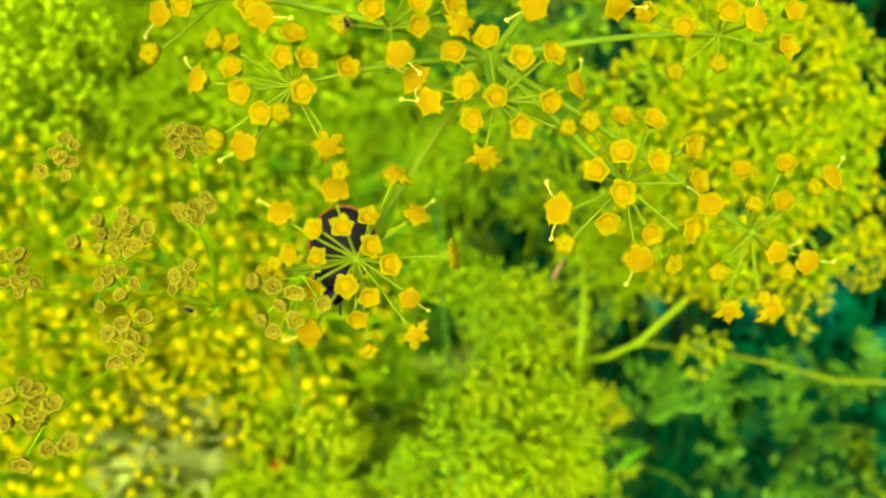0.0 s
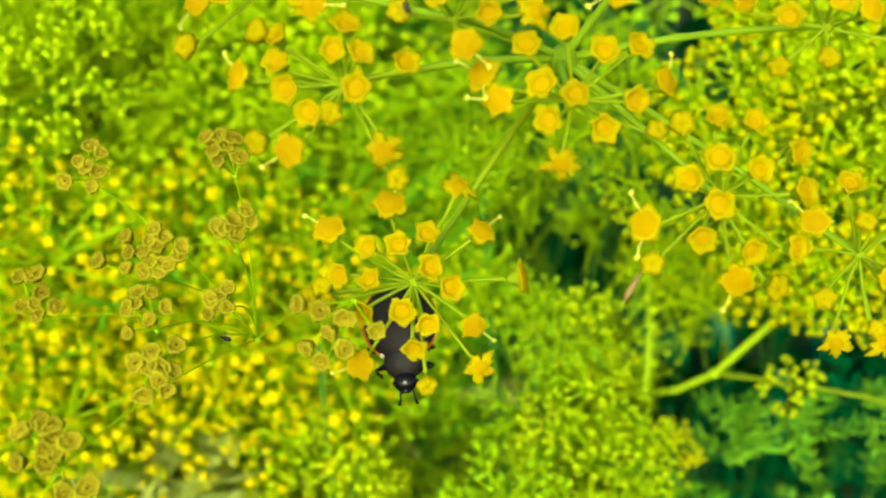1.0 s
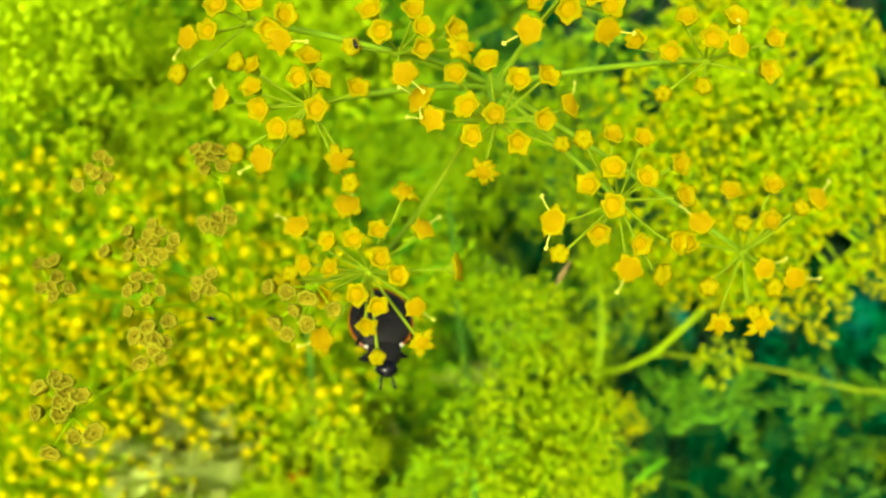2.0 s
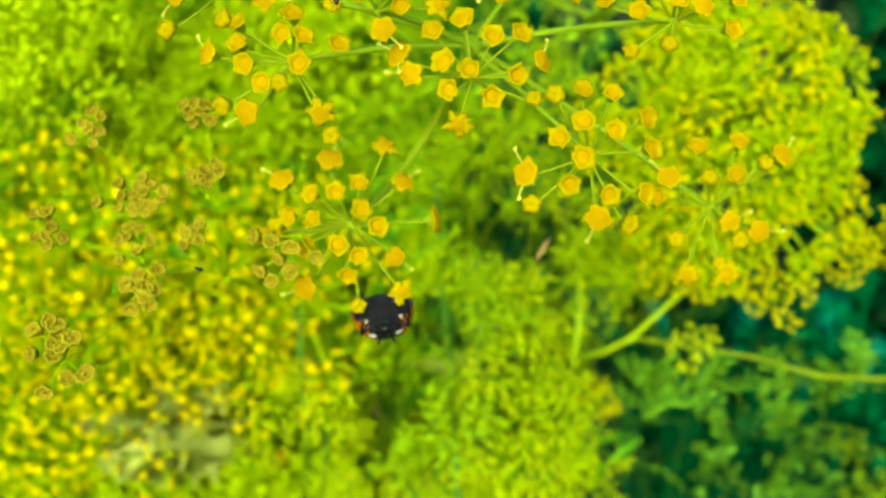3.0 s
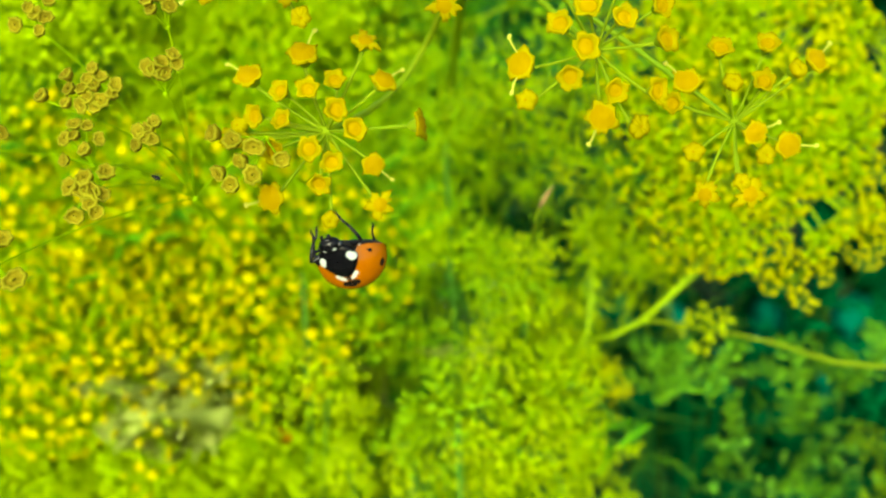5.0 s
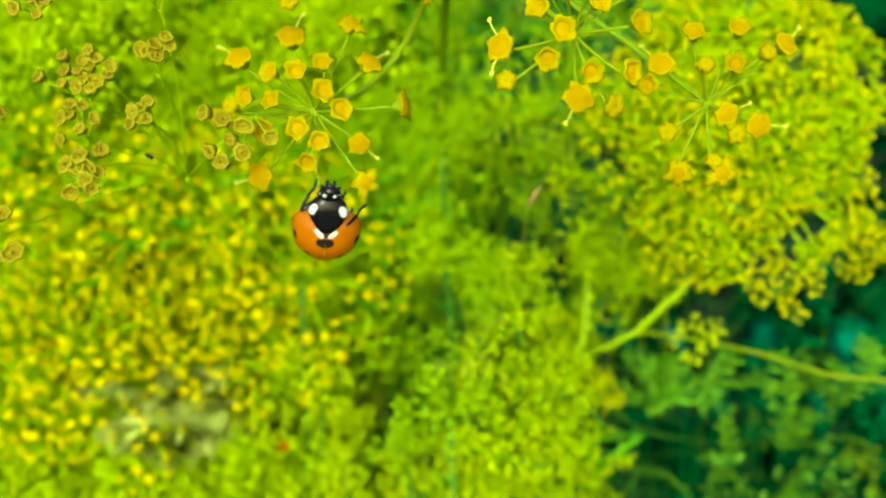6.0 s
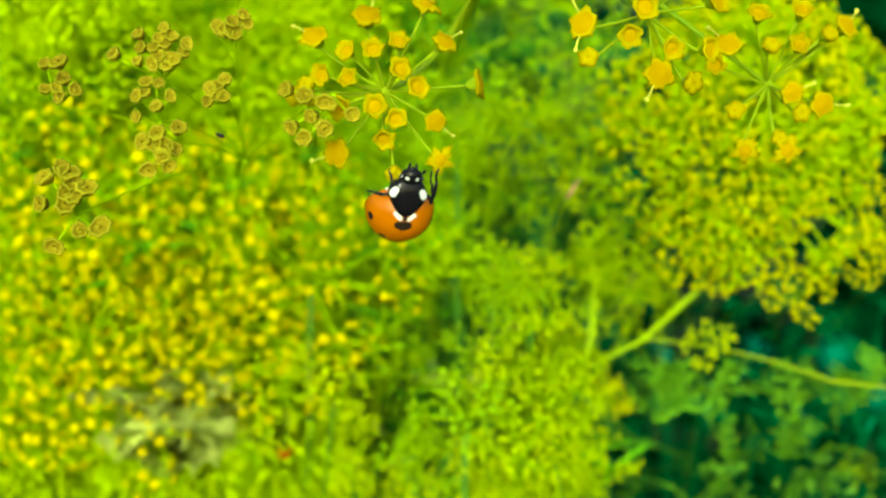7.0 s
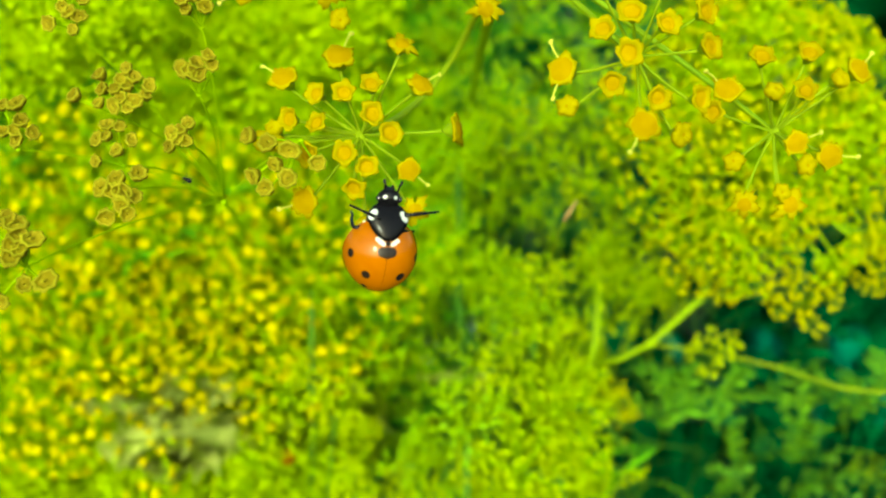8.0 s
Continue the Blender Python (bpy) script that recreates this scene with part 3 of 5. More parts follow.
def near_seed_umbel():
    rnd = random.Random(8)
    root = near_root("dill_seed_umbel", "dill umbel gone to brownish ripening seed")
    hub = mmv(SEED_HUB)
    bm = bmesh.new()
    ball(bm, hub, 0.3 * MM, 12, 6)
    part("umbel_base", bm, FAR_STEM, root)
    down = HOME.to_3x3().inverted() @ Vector((0, 0, -1))
    bm = bmesh.new()
    pts = bow(hub, Vector((-32, -8, -105)) * MM, Vector((0, 1, 0)) * MM, 8)
    pts += [pts[-1] + down * 0.10, pts[-1] + down * 0.24, pts[-1] + down * 0.38]
    tube(bm, pts, 0.16 * MM, 8)
    part("stalk", bm, FAR_STEM, root)
    for n, (base, fruits) in SEED_UMBELLETS.items():
        b = mmv(base)
        bm = bmesh.new()
        tube(bm, bow(hub, b, Vector((0, 0.8, -1.0)) * MM, 8), 0.062 * MM, 7)
        part("ray", bm, FAR_STEM, root)
        bm = bmesh.new()
        ball(bm, b, 0.2 * MM, 10, 6)
        u = part("umbellet", bm, FAR_STEM, root)
        fr = []
        for f in fruits:
            bm = bmesh.new()
            p = Vector(f) * MM
            out = (p - b).normalized()
            axis = (out * 0.7 + Vector((rnd.uniform(-0.5, 0.5), rnd.uniform(-0.3, 0.5), 0.7))).normalized()
            foot = p - axis * 0.55 * MM
            tube(bm, bow(b, foot, -axis * 0.2 * MM, 4), 0.07 * MM, 5)
            part("pedicel", bm, FAR_STEM, u)
            fr.append((p, axis))
        for p, axis in fr:
            ob = part("fruit", rnd.choice(FRUITS), None, u)
            k = rnd.uniform(0.80, 1.0) if n in ("sc", "sd", "p") else rnd.uniform(0.62, 0.84)
            ob.matrix_basis = Matrix.Translation(p) @ basis(axis) @ pose(0, 0, 0, 0, 0, rnd.uniform(0, 360)) @ Matrix.Diagonal((k, k, k, 1))
    return root


flower_umbel = near_flower_umbel()
seed_umbel = near_seed_umbel()

# ---- the ladybird ----


def wing_case(side):
    bm = bmesh.new()
    nt, npsi = 22, 12
    rings = []
    for i in range(npsi):
        psi = radians(90) * (i / (npsi - 1)) if i else 0.0
        ring = []
        for k in range(nt + 1):
            th = math.pi * k / nt
            c = math.cos(psi)
            x = 2.40 * math.sin(th) ** (0.9 if th < 1.57 else 1.15) * c
            y = -1.10 + (2.30 if th < 1.57 else 2.62) * math.cos(th) * c
            z = -0.50 + 2.35 * math.sin(psi) ** 0.92
            ring.append(bm.verts.new((side * (x + 0.012) * MM, y * MM, z * MM)))
        rings.append(ring)
    under = [bm.verts.new((v.co.x * 0.90, (v.co.y + 1.1 * MM) * 0.90 - 1.1 * MM, v.co.z + 0.12 * MM)) for v in rings[0]]
    rim = [bm.verts.new((v.co.x * 1.015, (v.co.y + 1.1 * MM) * 1.015 - 1.1 * MM, v.co.z - 0.10 * MM)) for v in rings[0]]
    rows = [under, rim] + rings
    for a, b in zip(rows, rows[1:]):
        for k in range(nt):
            q = (a[k], a[k + 1], b[k + 1], b[k])
            bm.faces.new(q if side > 0 else q[::-1])
    bmesh.ops.remove_doubles(bm, verts=bm.verts, dist=1e-7)
    bmesh.ops.recalc_face_normals(bm, faces=bm.faces)
    return bm


def dome(cx, cy, cz, rx, ry, rz, low=-0.35, seg=28, rings=10, square=1.0):
    bm = bmesh.new()
    prof = []
    for i in range(rings + 1):
        a = -0.5 * math.pi + math.pi * i / rings
        prof.append((max(math.cos(a), 0.0) if 0 < i < rings else 0, max(math.sin(a), low), 0))
    lathe(bm, prof, seg)
    for v in bm.verts:
        x, y, z = v.co
        x = math.copysign(abs(x) ** square, x)
        v.co = ((cx + rx * x) * MM, (cy + ry * y) * MM, (cz + rz * z) * MM)
    return bm


def ladybird():
    root = new("ladybird")
    root.empty_display_size = 0.003
    tagged(root, "orange seven-spotted ladybird with black head and white cheeks", "ladybird")
    for s in (1, -1):
        part("wing_case", wing_case(s), ELYTRA, root, "glossy orange wing case with black spots")
    bm = dome(0, -1.20, -0.54, 2.34, 2.38, 0.75, -1.0, 30, 12)
    for v in bm.verts:
        v.co.z = min(v.co.z, -0.30 * MM)
        v.co.z -= 0.05 * MM * math.cos(v.co.y * 9000)
    part("abdomen", bm, UNDERSIDE, root, "black segmented underside")
    part("thorax", dome(0, 1.25, -0.55, 1.25, 1.15, 0.55, -1.0), UNDERSIDE, root)
    bm = dome(0, 0, 0, 1.34, 1.38, 0.45, -0.8, 36, 16, 0.85)
    for v in bm.verts:
        v.co.x *= 1 - 0.42 * max(0.2 - v.co.y / MM, 0.0) / 1.5
    bm.transform(Matrix.Translation((0, 1.34 * MM, 0.24 * MM)) @ pose(0, 0, 0, -42))
    part("shield", bm, SHIELD, root, "black shield with white corners")
    head = part("head", dome(0, 2.58, -0.70, 0.76, 0.68, 0.54, -1.0), FACE, root, "black head with two white dots")
    for s in (1, -1):
        bm = bmesh.new()
        ball(bm, Vector((0.64 * s, 2.62, -0.58)) * MM, 0.22 * MM, 12, 8, (1, 1, 1))
        part("eye", bm, EYE, head)
        bm = bmesh.new()
        pts = [Vector(p) * MM for p in ((0.36 * s, 3.02, -0.55), (0.44 * s, 3.32, -0.36), (0.46 * s, 3.66, -0.26), (0.58 * s, 4.02, -0.24))]
        tube(bm, pts, [0.07 * MM, 0.06 * MM, 0.07 * MM, 0.11 * MM], 6)
        part("antenna", bm, CHITIN, head)
        bm = bmesh.new()
        tube(bm, [Vector(p) * MM for p in ((0.2 * s, 2.95, -0.95), (0.28 * s, 3.15, -1.10), (0.2 * s, 3.2, -1.25))], [0.09 * MM, 0.10 * MM, 0.12 * MM], 6)
        part("palp", bm, CHITIN, head)
        bm = dome(1.30 * s, 0.80, -0.62, 0.13, 0.17, 0.13, -1.0, 14, 8)
        part("side_plate", bm, PLATE, root, "small white plate beside the thorax")
    part("mouth", dome(0, 3.14, -0.90, 0.34, 0.16, 0.18, -1.0, 14, 6), CHITIN, head)
    legs = {}
    for s in (1, -1):
        for j, y in enumerate((1.35, 0.45, -0.55)):
            bm = bmesh.new()
            tube(bm, bow((0, 0, 0), (THIGH * MM, 0, 0), (0, 0, 0.10 * MM), 6), [r * MM for r in (0.14, 0.20, 0.23, 0.22, 0.19, 0.14, 0.09)], 9)
            leg = part("leg", bm, CHITIN, root)
            leg.location = Vector((0.62 * s, y, -0.80)) * MM
            bm = bmesh.new()
            tube(bm, bow((0, 0, 0), (0.62 * SHIN * MM, 0, 0), (0, 0, 0.06 * MM), 5), [r * MM for r in (0.10, 0.125, 0.12, 0.115, 0.11, 0.09)], 7)
            tube(bm, bow((0.62 * SHIN * MM, 0, 0), (SHIN * MM, 0, 0), (0, 0, -0.09 * MM), 4), [r * MM for r in (0.075, 0.095, 0.075, 0.09, 0.06)], 6)
            for q in (-1, 1):
                tube(bm, [(SHIN * MM, 0, 0), ((SHIN + 0.14) * MM, 0.10 * q * MM, -0.08 * MM)], [0.04 * MM, 0.015 * MM], 4)
            shin = part("shin", bm, CHITIN, leg)
            legs[s, j] = (leg, shin, Vector((0.62 * s, y, -0.80)))
    return root, legs


THIGH, SHIN = 1.45, 2.30
PLATE = material("plate_white", (0.34, 0.34, 0.29), (0.42, 0.42, 0.35), 0.4, 2500, 0.0, 0.1, 0.0, 0.0, 0.2)
bug, bug_legs = ladybird()


def aphid(place, turn):
    """A tiny dark insect that sits on the swaying umbels."""
    root = tagged(new("aphid"), "tiny black aphid sitting on the dill", "insect", "aphids")
    root.matrix_world = HOME_ROOT
    m = Matrix.Translation(Vector(place) * MM) @ pose(0, 0, 0, 0, 0, turn)
    bm = bmesh.new()
    ball(bm, (0, 0, 0), 0.2 * MM, 10, 6, (0.8, 1.4, 0.8))
    ball(bm, (0, 0.3 * MM, 0), 0.11 * MM, 8, 5)
    bm.transform(m)
    part("body", bm, CHITIN, root)
    for k in range(6):
        bm = bmesh.new()
        s = -1 if k % 2 else 1
        y = (k // 2 - 1) * 0.14 * MM
        tube(bm, [(0, y, 0), (0.28 * s * MM, y * 1.5, 0.08 * MM), (0.42 * s * MM, y * 2.2, -0.12 * MM)], 0.018 * MM, 4)
        bm.transform(m)
        part("leg", bm, CHITIN, root)
    return root


aphids = [aphid(APHID_A, 70), aphid(APHID_B, 20)]

# ---- the other dill plants ----


def flowered_umbellet(bm, base, axis, rnd, n, spread, length, r, thick=0.12, petal=0):
    """Pedicels and small star-shaped florets round one ray's end, into bm."""
    turn = rnd.uniform(0, 6.28)
    for k in range(n):
        a = k * 2.39996 + turn
        t = spread * math.sqrt((k + 0.5) / n)
        d = basis(axis) @ Vector((math.sin(t) * math.cos(a), math.sin(t) * math.sin(a), math.cos(t)))
        d = (d + Vector((rnd.uniform(-1, 1), rnd.uniform(-1, 1), rnd.uniform(-1, 1))) * 0.18).normalized()
        e = Vector(base) + d * length * rnd.uniform(0.7, 1.15) * MM
        tube(bm, [base, e], [thick * MM, thick * 0.8 * MM], 3, 1)
        q = r * rnd.uniform(0.6, 1.25)
        up = d + Vector((rnd.uniform(-.6, .6), rnd.uniform(-.6, .6), rnd.uniform(-0.2, 0.5)))
        lathe(bm, [(0.10 * MM, -0.45 * MM, 0), (q * MM, 0.1 * MM, 0.24), (q * 0.85 * MM, 0.30 * MM, 0.26), (0, 0.16 * MM, 0)], 10,
              Matrix.Translation(e) @ basis(up), lobes=5, mats=[1, petal, petal], twist=rnd.uniform(0, 1))


def umbel(name, label, mat, seed, n, radius, spread, per, length, r):
    """An umbel: stalk, rays on a dome, and the florets of all the umbellets."""
    rnd = random.Random(seed)
    root = tagged(new(name), label, "flower head", "dill plants")
    root.empty_display_size = 0.01
    heads = bmesh.new()
    for k in range(n):
        a = k * 2.39996 + rnd.uniform(-0.15, 0.15)
        t = spread * math.sqrt((k + 0.4) / n)
        d = Vector((math.sin(t) * math.cos(a), math.sin(t) * math.sin(a), math.cos(t)))
        e = d * radius * rnd.uniform(0.82, 1.12) * MM
        bm = bmesh.new()
        tube(bm, bow((0, 0, 0), e, Vector((0, 0, -radius * 0.05)) * MM, 4), 0.2 * MM, 5)
        part("ray", bm, FAR_STEM, root)
        flowered_umbellet(heads, e, d + Vector((0, 0, 0.3)), rnd, per, 1.15, length, r)
    tagged(part("inflorescence", heads, [mat, FAR_STEM], root), kind="stuff")
    return root


GOLD_LABEL = "golden yellow dill umbel in full flower"
LIME_LABEL = "lime yellow dill umbel just opening its buds"
GREEN_LABEL = "young green dill umbel with tight buds"
golds = [umbel("dill_umbel", GOLD_LABEL, AMBER, 21 + j, 14, 13.5, 1.25, 8, 4.2, 0.70) for j in range(3)]
limes = [umbel("dill_umbel", LIME_LABEL, PALE_BUD, 31 + j, 13, 12.5, 1.25, 12, 4.0, 0.56) for j in range(3)]
olives = [umbel("dill_umbel", LIME_LABEL, LIME, 34 + j, 13, 12.5, 1.25, 12, 4.0, 0.56) for j in range(2)]
greens = [umbel("dill_umbel", GREEN_LABEL, GREEN_BUD, 41 + j, 12, 12.0, 1.2, 10, 4.0, 0.46) for j in range(3)]


def mini_umbel(label, mat, seed, n, radius, per, length, r):
    """A small umbel whose florets stand singly."""
    rnd = random.Random(seed)
    root = tagged(new("dill_umbel"), label, "flower head", "dill plants")
    meshes = [small_floret_mesh(mat, j, r) for j in range(3)]
    for k in range(n):
        a, t = k * 2.39996, 1.3 * math.sqrt((k + 0.4) / n)
        d = Vector((math.sin(t) * math.cos(a), math.sin(t) * math.sin(a), math.cos(t)))
        e = d * radius * rnd.uniform(0.8, 1.15) * MM
        bm = bmesh.new()
        tube(bm, [(0, 0, 0), e], 0.13 * MM, 4)
        ray = part("ray", bm, FAR_STEM, root)
        for j in range(per):
            b, s = j * 2.39996 + k, 1.25 * math.sqrt((j + 0.5) / per)
            q = basis(d) @ Vector((math.sin(s) * math.cos(b), math.sin(s) * math.sin(b), math.cos(s)))
            q = (q + Vector((rnd.uniform(-1, 1), rnd.uniform(-1, 1), rnd.uniform(-1, 1))) * 0.15).normalized()
            tip = e + q * length * rnd.uniform(0.7, 1.15) * MM
            bm = bmesh.new()
            tube(bm, [e, tip], 0.08 * MM, 3)
            part("pedicel", bm, PEDICEL, ray)
            ob = part("floret", meshes[j % 3], None, ray)
            c = rnd.uniform(0.75, 1.2)
            ob.matrix_basis = Matrix.Translation(tip) @ basis(q + Vector((0, 0, 0.3))) @ Matrix.Diagonal((c, c, c, 1))
    return root


minis = [mini_umbel(GOLD_LABEL, GOLD, 51 + j, 7, 3.4, 8, 2.6, 0.42) for j in range(2)]
lime_minis = [mini_umbel(LIME_LABEL, LIME, 55 + j, 5, 2.8, 7, 2.2, 0.42) for j in range(2)]
sprigs = [umbel("dill_umbel", "small green dill umbel with loose buds", GREEN_BUD, 81 + j, 6, 4.0, 1.3, 7, 2.4, 0.34) for j in range(3)]
lime_sprigs = [umbel("dill_umbel", "small lime yellow dill umbel with loose buds", LIME, 91 + j, 6, 4.0, 1.3, 7, 2.4, 0.38) for j in range(2)]
used = set()
SMALL = (minis, lime_minis)
place_rnd = random.Random(77)


def grow_stalk(ob, m, p, axis, r):
    """The stalk of a head, from under its rays back into the stand and down to the soil."""
    back = place_rnd.uniform(0.035, 0.07)
    q = p - axis.normalized() * 0.010 + Vector((0, 0.3 * back, -0.004))
    low = p + Vector((place_rnd.uniform(-0.01, 0.01), back, -0.045))
    foot = Vector((low.x + place_rnd.uniform(-0.02, 0.02), low.y + 0.02, 0.0))
    bm = bmesh.new()
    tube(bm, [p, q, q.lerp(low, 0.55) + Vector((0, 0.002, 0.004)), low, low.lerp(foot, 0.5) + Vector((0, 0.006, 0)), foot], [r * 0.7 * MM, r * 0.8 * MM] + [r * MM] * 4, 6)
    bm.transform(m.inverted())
    part("stalk", bm, SHADED_STEM, ob)


# where the stand is open and one looks deeper into it
CLEARINGS = ((-0.225, -0.147, 0.044), (-0.075, -0.095, 0.022), (-0.010, -0.085, 0.030), (0.035, -0.055, 0.028))


# narrow holes between the green stems, with the dark shrub behind
GAPS = ((0.040, 0.052, 0.016), (0.054, 0.150, 0.022), (0.147, 0.085, 0.012), (0.100, 0.020, 0.014), (0.045, 0.003, 0.020), (0.005, -0.056, 0.018),
        (0.085, -0.010, 0.012), (0.075, 0.055, 0.013), (0.020, 0.025, 0.012), (0.110, -0.040, 0.012), (-0.070, -0.035, 0.014), (0.040, -0.085, 0.010))


def in_gap(a, b, more=0.0):
    return any((a - x) ** 2 + (b - y) ** 2 < (r + more) ** 2 for x, y, r in GAPS)


def set_umbel(kinds, a, b, d, size, lean=0.5, side=0.0):
    """Put an umbel at a bearing; lean turns its crown from upright towards the viewer."""
    src = kinds[place_rnd.randrange(len(kinds))]
    if kinds is not sprigs and kinds is not lime_sprigs and any((a - x) ** 2 + (b - y) ** 2 < r * r for x, y, r in CLEARINGS) or (0.0 < a < 0.13 and 0.01 < b < 0.2 and place_rnd.random() < 0.78):
        return None
    if in_gap(a, b, 0.006 if kinds in SMALL else 0.012) or (kinds is greens and 0.02 < a < 0.14 and -0.03 < b < 0.11 and place_rnd.random() < 0.5):
        return None
    p = spot(a, b, d)
    to_eye = (HOME.translation - p).normalized()
    axis = Vector((side + place_rnd.uniform(-0.25, 0.25), place_rnd.uniform(-0.1, 0.1), 1.0)).normalized() * (1 - lean) + to_eye * lean
    m = Matrix.Translation(p) @ basis(axis) @ pose(0, 0, 0, 0, 0, place_rnd.uniform(0, 360))
    if src.name in used:
        ob = copy_thing(src, m)
    else:
        ob = src
        used.add(src.name)
        ob.matrix_basis = m
    ob.scale = (size, size, size)
    grow_stalk(ob, m @ Matrix.Diagonal((size, size, size, 1)), p, axis, 0.12 if kinds in SMALL or size < 0.4 else 0.35)
    return ob


# big lime heads up the slope
for k, (a, b) in enumerate(((-0.40, 0.20), (-0.34, 0.185), (-0.385, 0.145), (-0.31, 0.205), (-0.30, 0.15), (-0.345, 0.125), (-0.41, 0.10))):
    set_umbel(limes, a, b, 0.14 + 0.004 * (k % 3), 0.62, 0.7)
# golden bank, lower on the slope
for row, (b, n) in enumerate(((0.005, 4), (-0.045, 5), (-0.090, 5), (-0.135, 4))):
    for k in range(n):
        a = -0.36 + k * 0.055 + (row % 2) * 0.025 + place_rnd.uniform(-0.01, 0.01)
        if not (-0.27 < a < -0.15 and b < -0.125):
            set_umbel(golds, a, b + place_rnd.uniform(-0.012, 0.012), place_rnd.uniform(0.145, 0.168), place_rnd.uniform(0.65, 0.95), 0.65)
# lime slopes above, and at the foot of the bank
for row, b in enumerate((0.235, 0.185, 0.135, 0.085, 0.045)):
    for k in range(8):
        a = -0.42 + k * 0.075 + (row % 2) * 0.035 + place_rnd.uniform(-0.012, 0.012)
        set_umbel(limes if k < 4 or place_rnd.random() < 0.25 else greens, a, b + place_rnd.uniform(-0.015, 0.015), place_rnd.uniform(0.165, 0.23), place_rnd.uniform(0.8, 1.15), 0.5)
for row, b in enumerate((-0.165, -0.205, -0.245)):
    for k in range(9):
        a = -0.42 + k * 0.045 + (row % 2) * 0.02 + place_rnd.uniform(-0.01, 0.01)
        if not (-0.27 < a < -0.13 and b > -0.2) and a < -0.08:
            set_umbel(limes, a, b, place_rnd.uniform(0.16, 0.20), place_rnd.uniform(0.6, 0.9), 0.5)
# green centre
for row, b in enumerate((0.10, 0.065, 0.03, -0.005, -0.04, -0.075, -0.11, -0.145, -0.18, -0.215)):
    for k in range(6):
        a = -0.105 + k * 0.043 + (row % 2) * 0.020 + place_rnd.uniform(-0.01, 0.01)
        if a < (0.108 if b > -0.1 else 0.082) and place_rnd.random() > 0.42 and not (-0.10 < a < -0.01 and -0.105 < b < -0.07):
            set_umbel(greens if place_rnd.random() < 0.78 else olives, a, b + place_rnd.uniform(-0.012, 0.012), place_rnd.uniform(0.165, 0.22), place_rnd.uniform(0.6, 0.9), 0.45)
for a, b, d in ((0.065, -0.20, 0.165), (0.062, -0.165, 0.17), (0.088, -0.215, 0.18), (0.07, -0.235, 0.16), (0.045, -0.22, 0.17)):
    set_umbel(olives, a, b, d, 0.7, 0.5)


def great_umbel():
    """The large round umbel beside the flowering one, its florets singly set."""
    rnd = random.Random(5)
    root = tagged(new("dill_umbel"), "large rounded golden dill umbel in full flower", "flower head", "dill plants")
    hub = Vector((0, 0, 0))
    meshes = [small_floret_mesh(GOLD, j, 0.42) for j in range(4)]
    heads = bmesh.new()
    singles = 0
    n = 76
    for k in range(n):
        a = k * 2.39996
        t = 1.50 * math.sqrt((k + 0.4) / n)
        d = Vector((math.sin(t) * math.cos(a), math.sin(t) * math.sin(a), math.cos(t)))
        e = Vector((d.x * 14.2, d.y * 16.0, d.z * 9.0)) * MM * (rnd.uniform(0.80, 1.05) if t < 1.15 else rnd.uniform(0.82, 1.20))
        bm = bmesh.new()
        tube(bm, bow(hub - Vector((0, 0, 5 * MM)), e, Vector((0, 0, -1.2)) * MM, 4), 0.24 * MM, 5)
        part("ray", bm, FAR_STEM, root)
        if k % 4:   # the umbellets further round are joined
            young = t < 1.0 and rnd.random() < 0.5
            flowered_umbellet(heads, e, d, rnd, rnd.randint(11, 19), rnd.uniform(1.2, 1.6), rnd.uniform(2.4, 3.4), 0.34 if young else 0.43, 0.12, 2 if young else 0)
            inner = e * rnd.uniform(0.72, 0.9) + Vector((rnd.uniform(-1, 1), rnd.uniform(-1, 1), 0)) * 1.6 * MM
            tube(heads, [hub, inner], [0.2 * MM, 0.15 * MM], 4, 1)
            flowered_umbellet(heads, inner, d, rnd, 22, 1.6, 3.0, 0.36, 0.2, 2)
            continue
        bm = bmesh.new()
        m = 13
        seats = []
        for j in range(m):
            b, s = j * 2.39996 + k, 1.35 * math.sqrt((j + 0.5) / m)
            q = basis(d) @ Vector((math.sin(s) * math.cos(b), math.sin(s) * math.sin(b), math.cos(s)))
            q = (q + Vector((rnd.uniform(-1, 1), rnd.uniform(-1, 1), rnd.uniform(-1, 1))) * 0.15).normalized()
            tip = e + q * rnd.uniform(1.5, 2.5) * MM
            seats.append((tip, q))
        ball(bm, e, 0.22 * MM, 6, 4)
        u = part("umbellet", bm, PEDICEL, root)
        for tip, q in seats:
            bm = bmesh.new()
            tube(bm, [e, tip], [0.11 * MM, 0.09 * MM], 4)
            part("pedicel", bm, PEDICEL, u)
            ob = part("floret", meshes[singles % 4], None, u)
            singles += 1
            c = rnd.uniform(0.8, 1.25)
            ob.matrix_basis = Matrix.Translation(tip + q * 0.4 * MM) @ basis(q + Vector((0, 0, 0.3))) @ Matrix.Diagonal((c, c, c, 1))
    tagged(part("inflorescence", heads, [GOLD, FAR_STEM, LIME], root), kind="stuff")
    return root


GREAT = HOME @ (Vector((32.4, 15.0, -140.0)) * MM)
great = great_umbel()
great.matrix_basis = Matrix.Translation(GREAT) @ HOME.to_3x3().to_4x4() @ pose(0, 0, 0, -8, 6, 0)


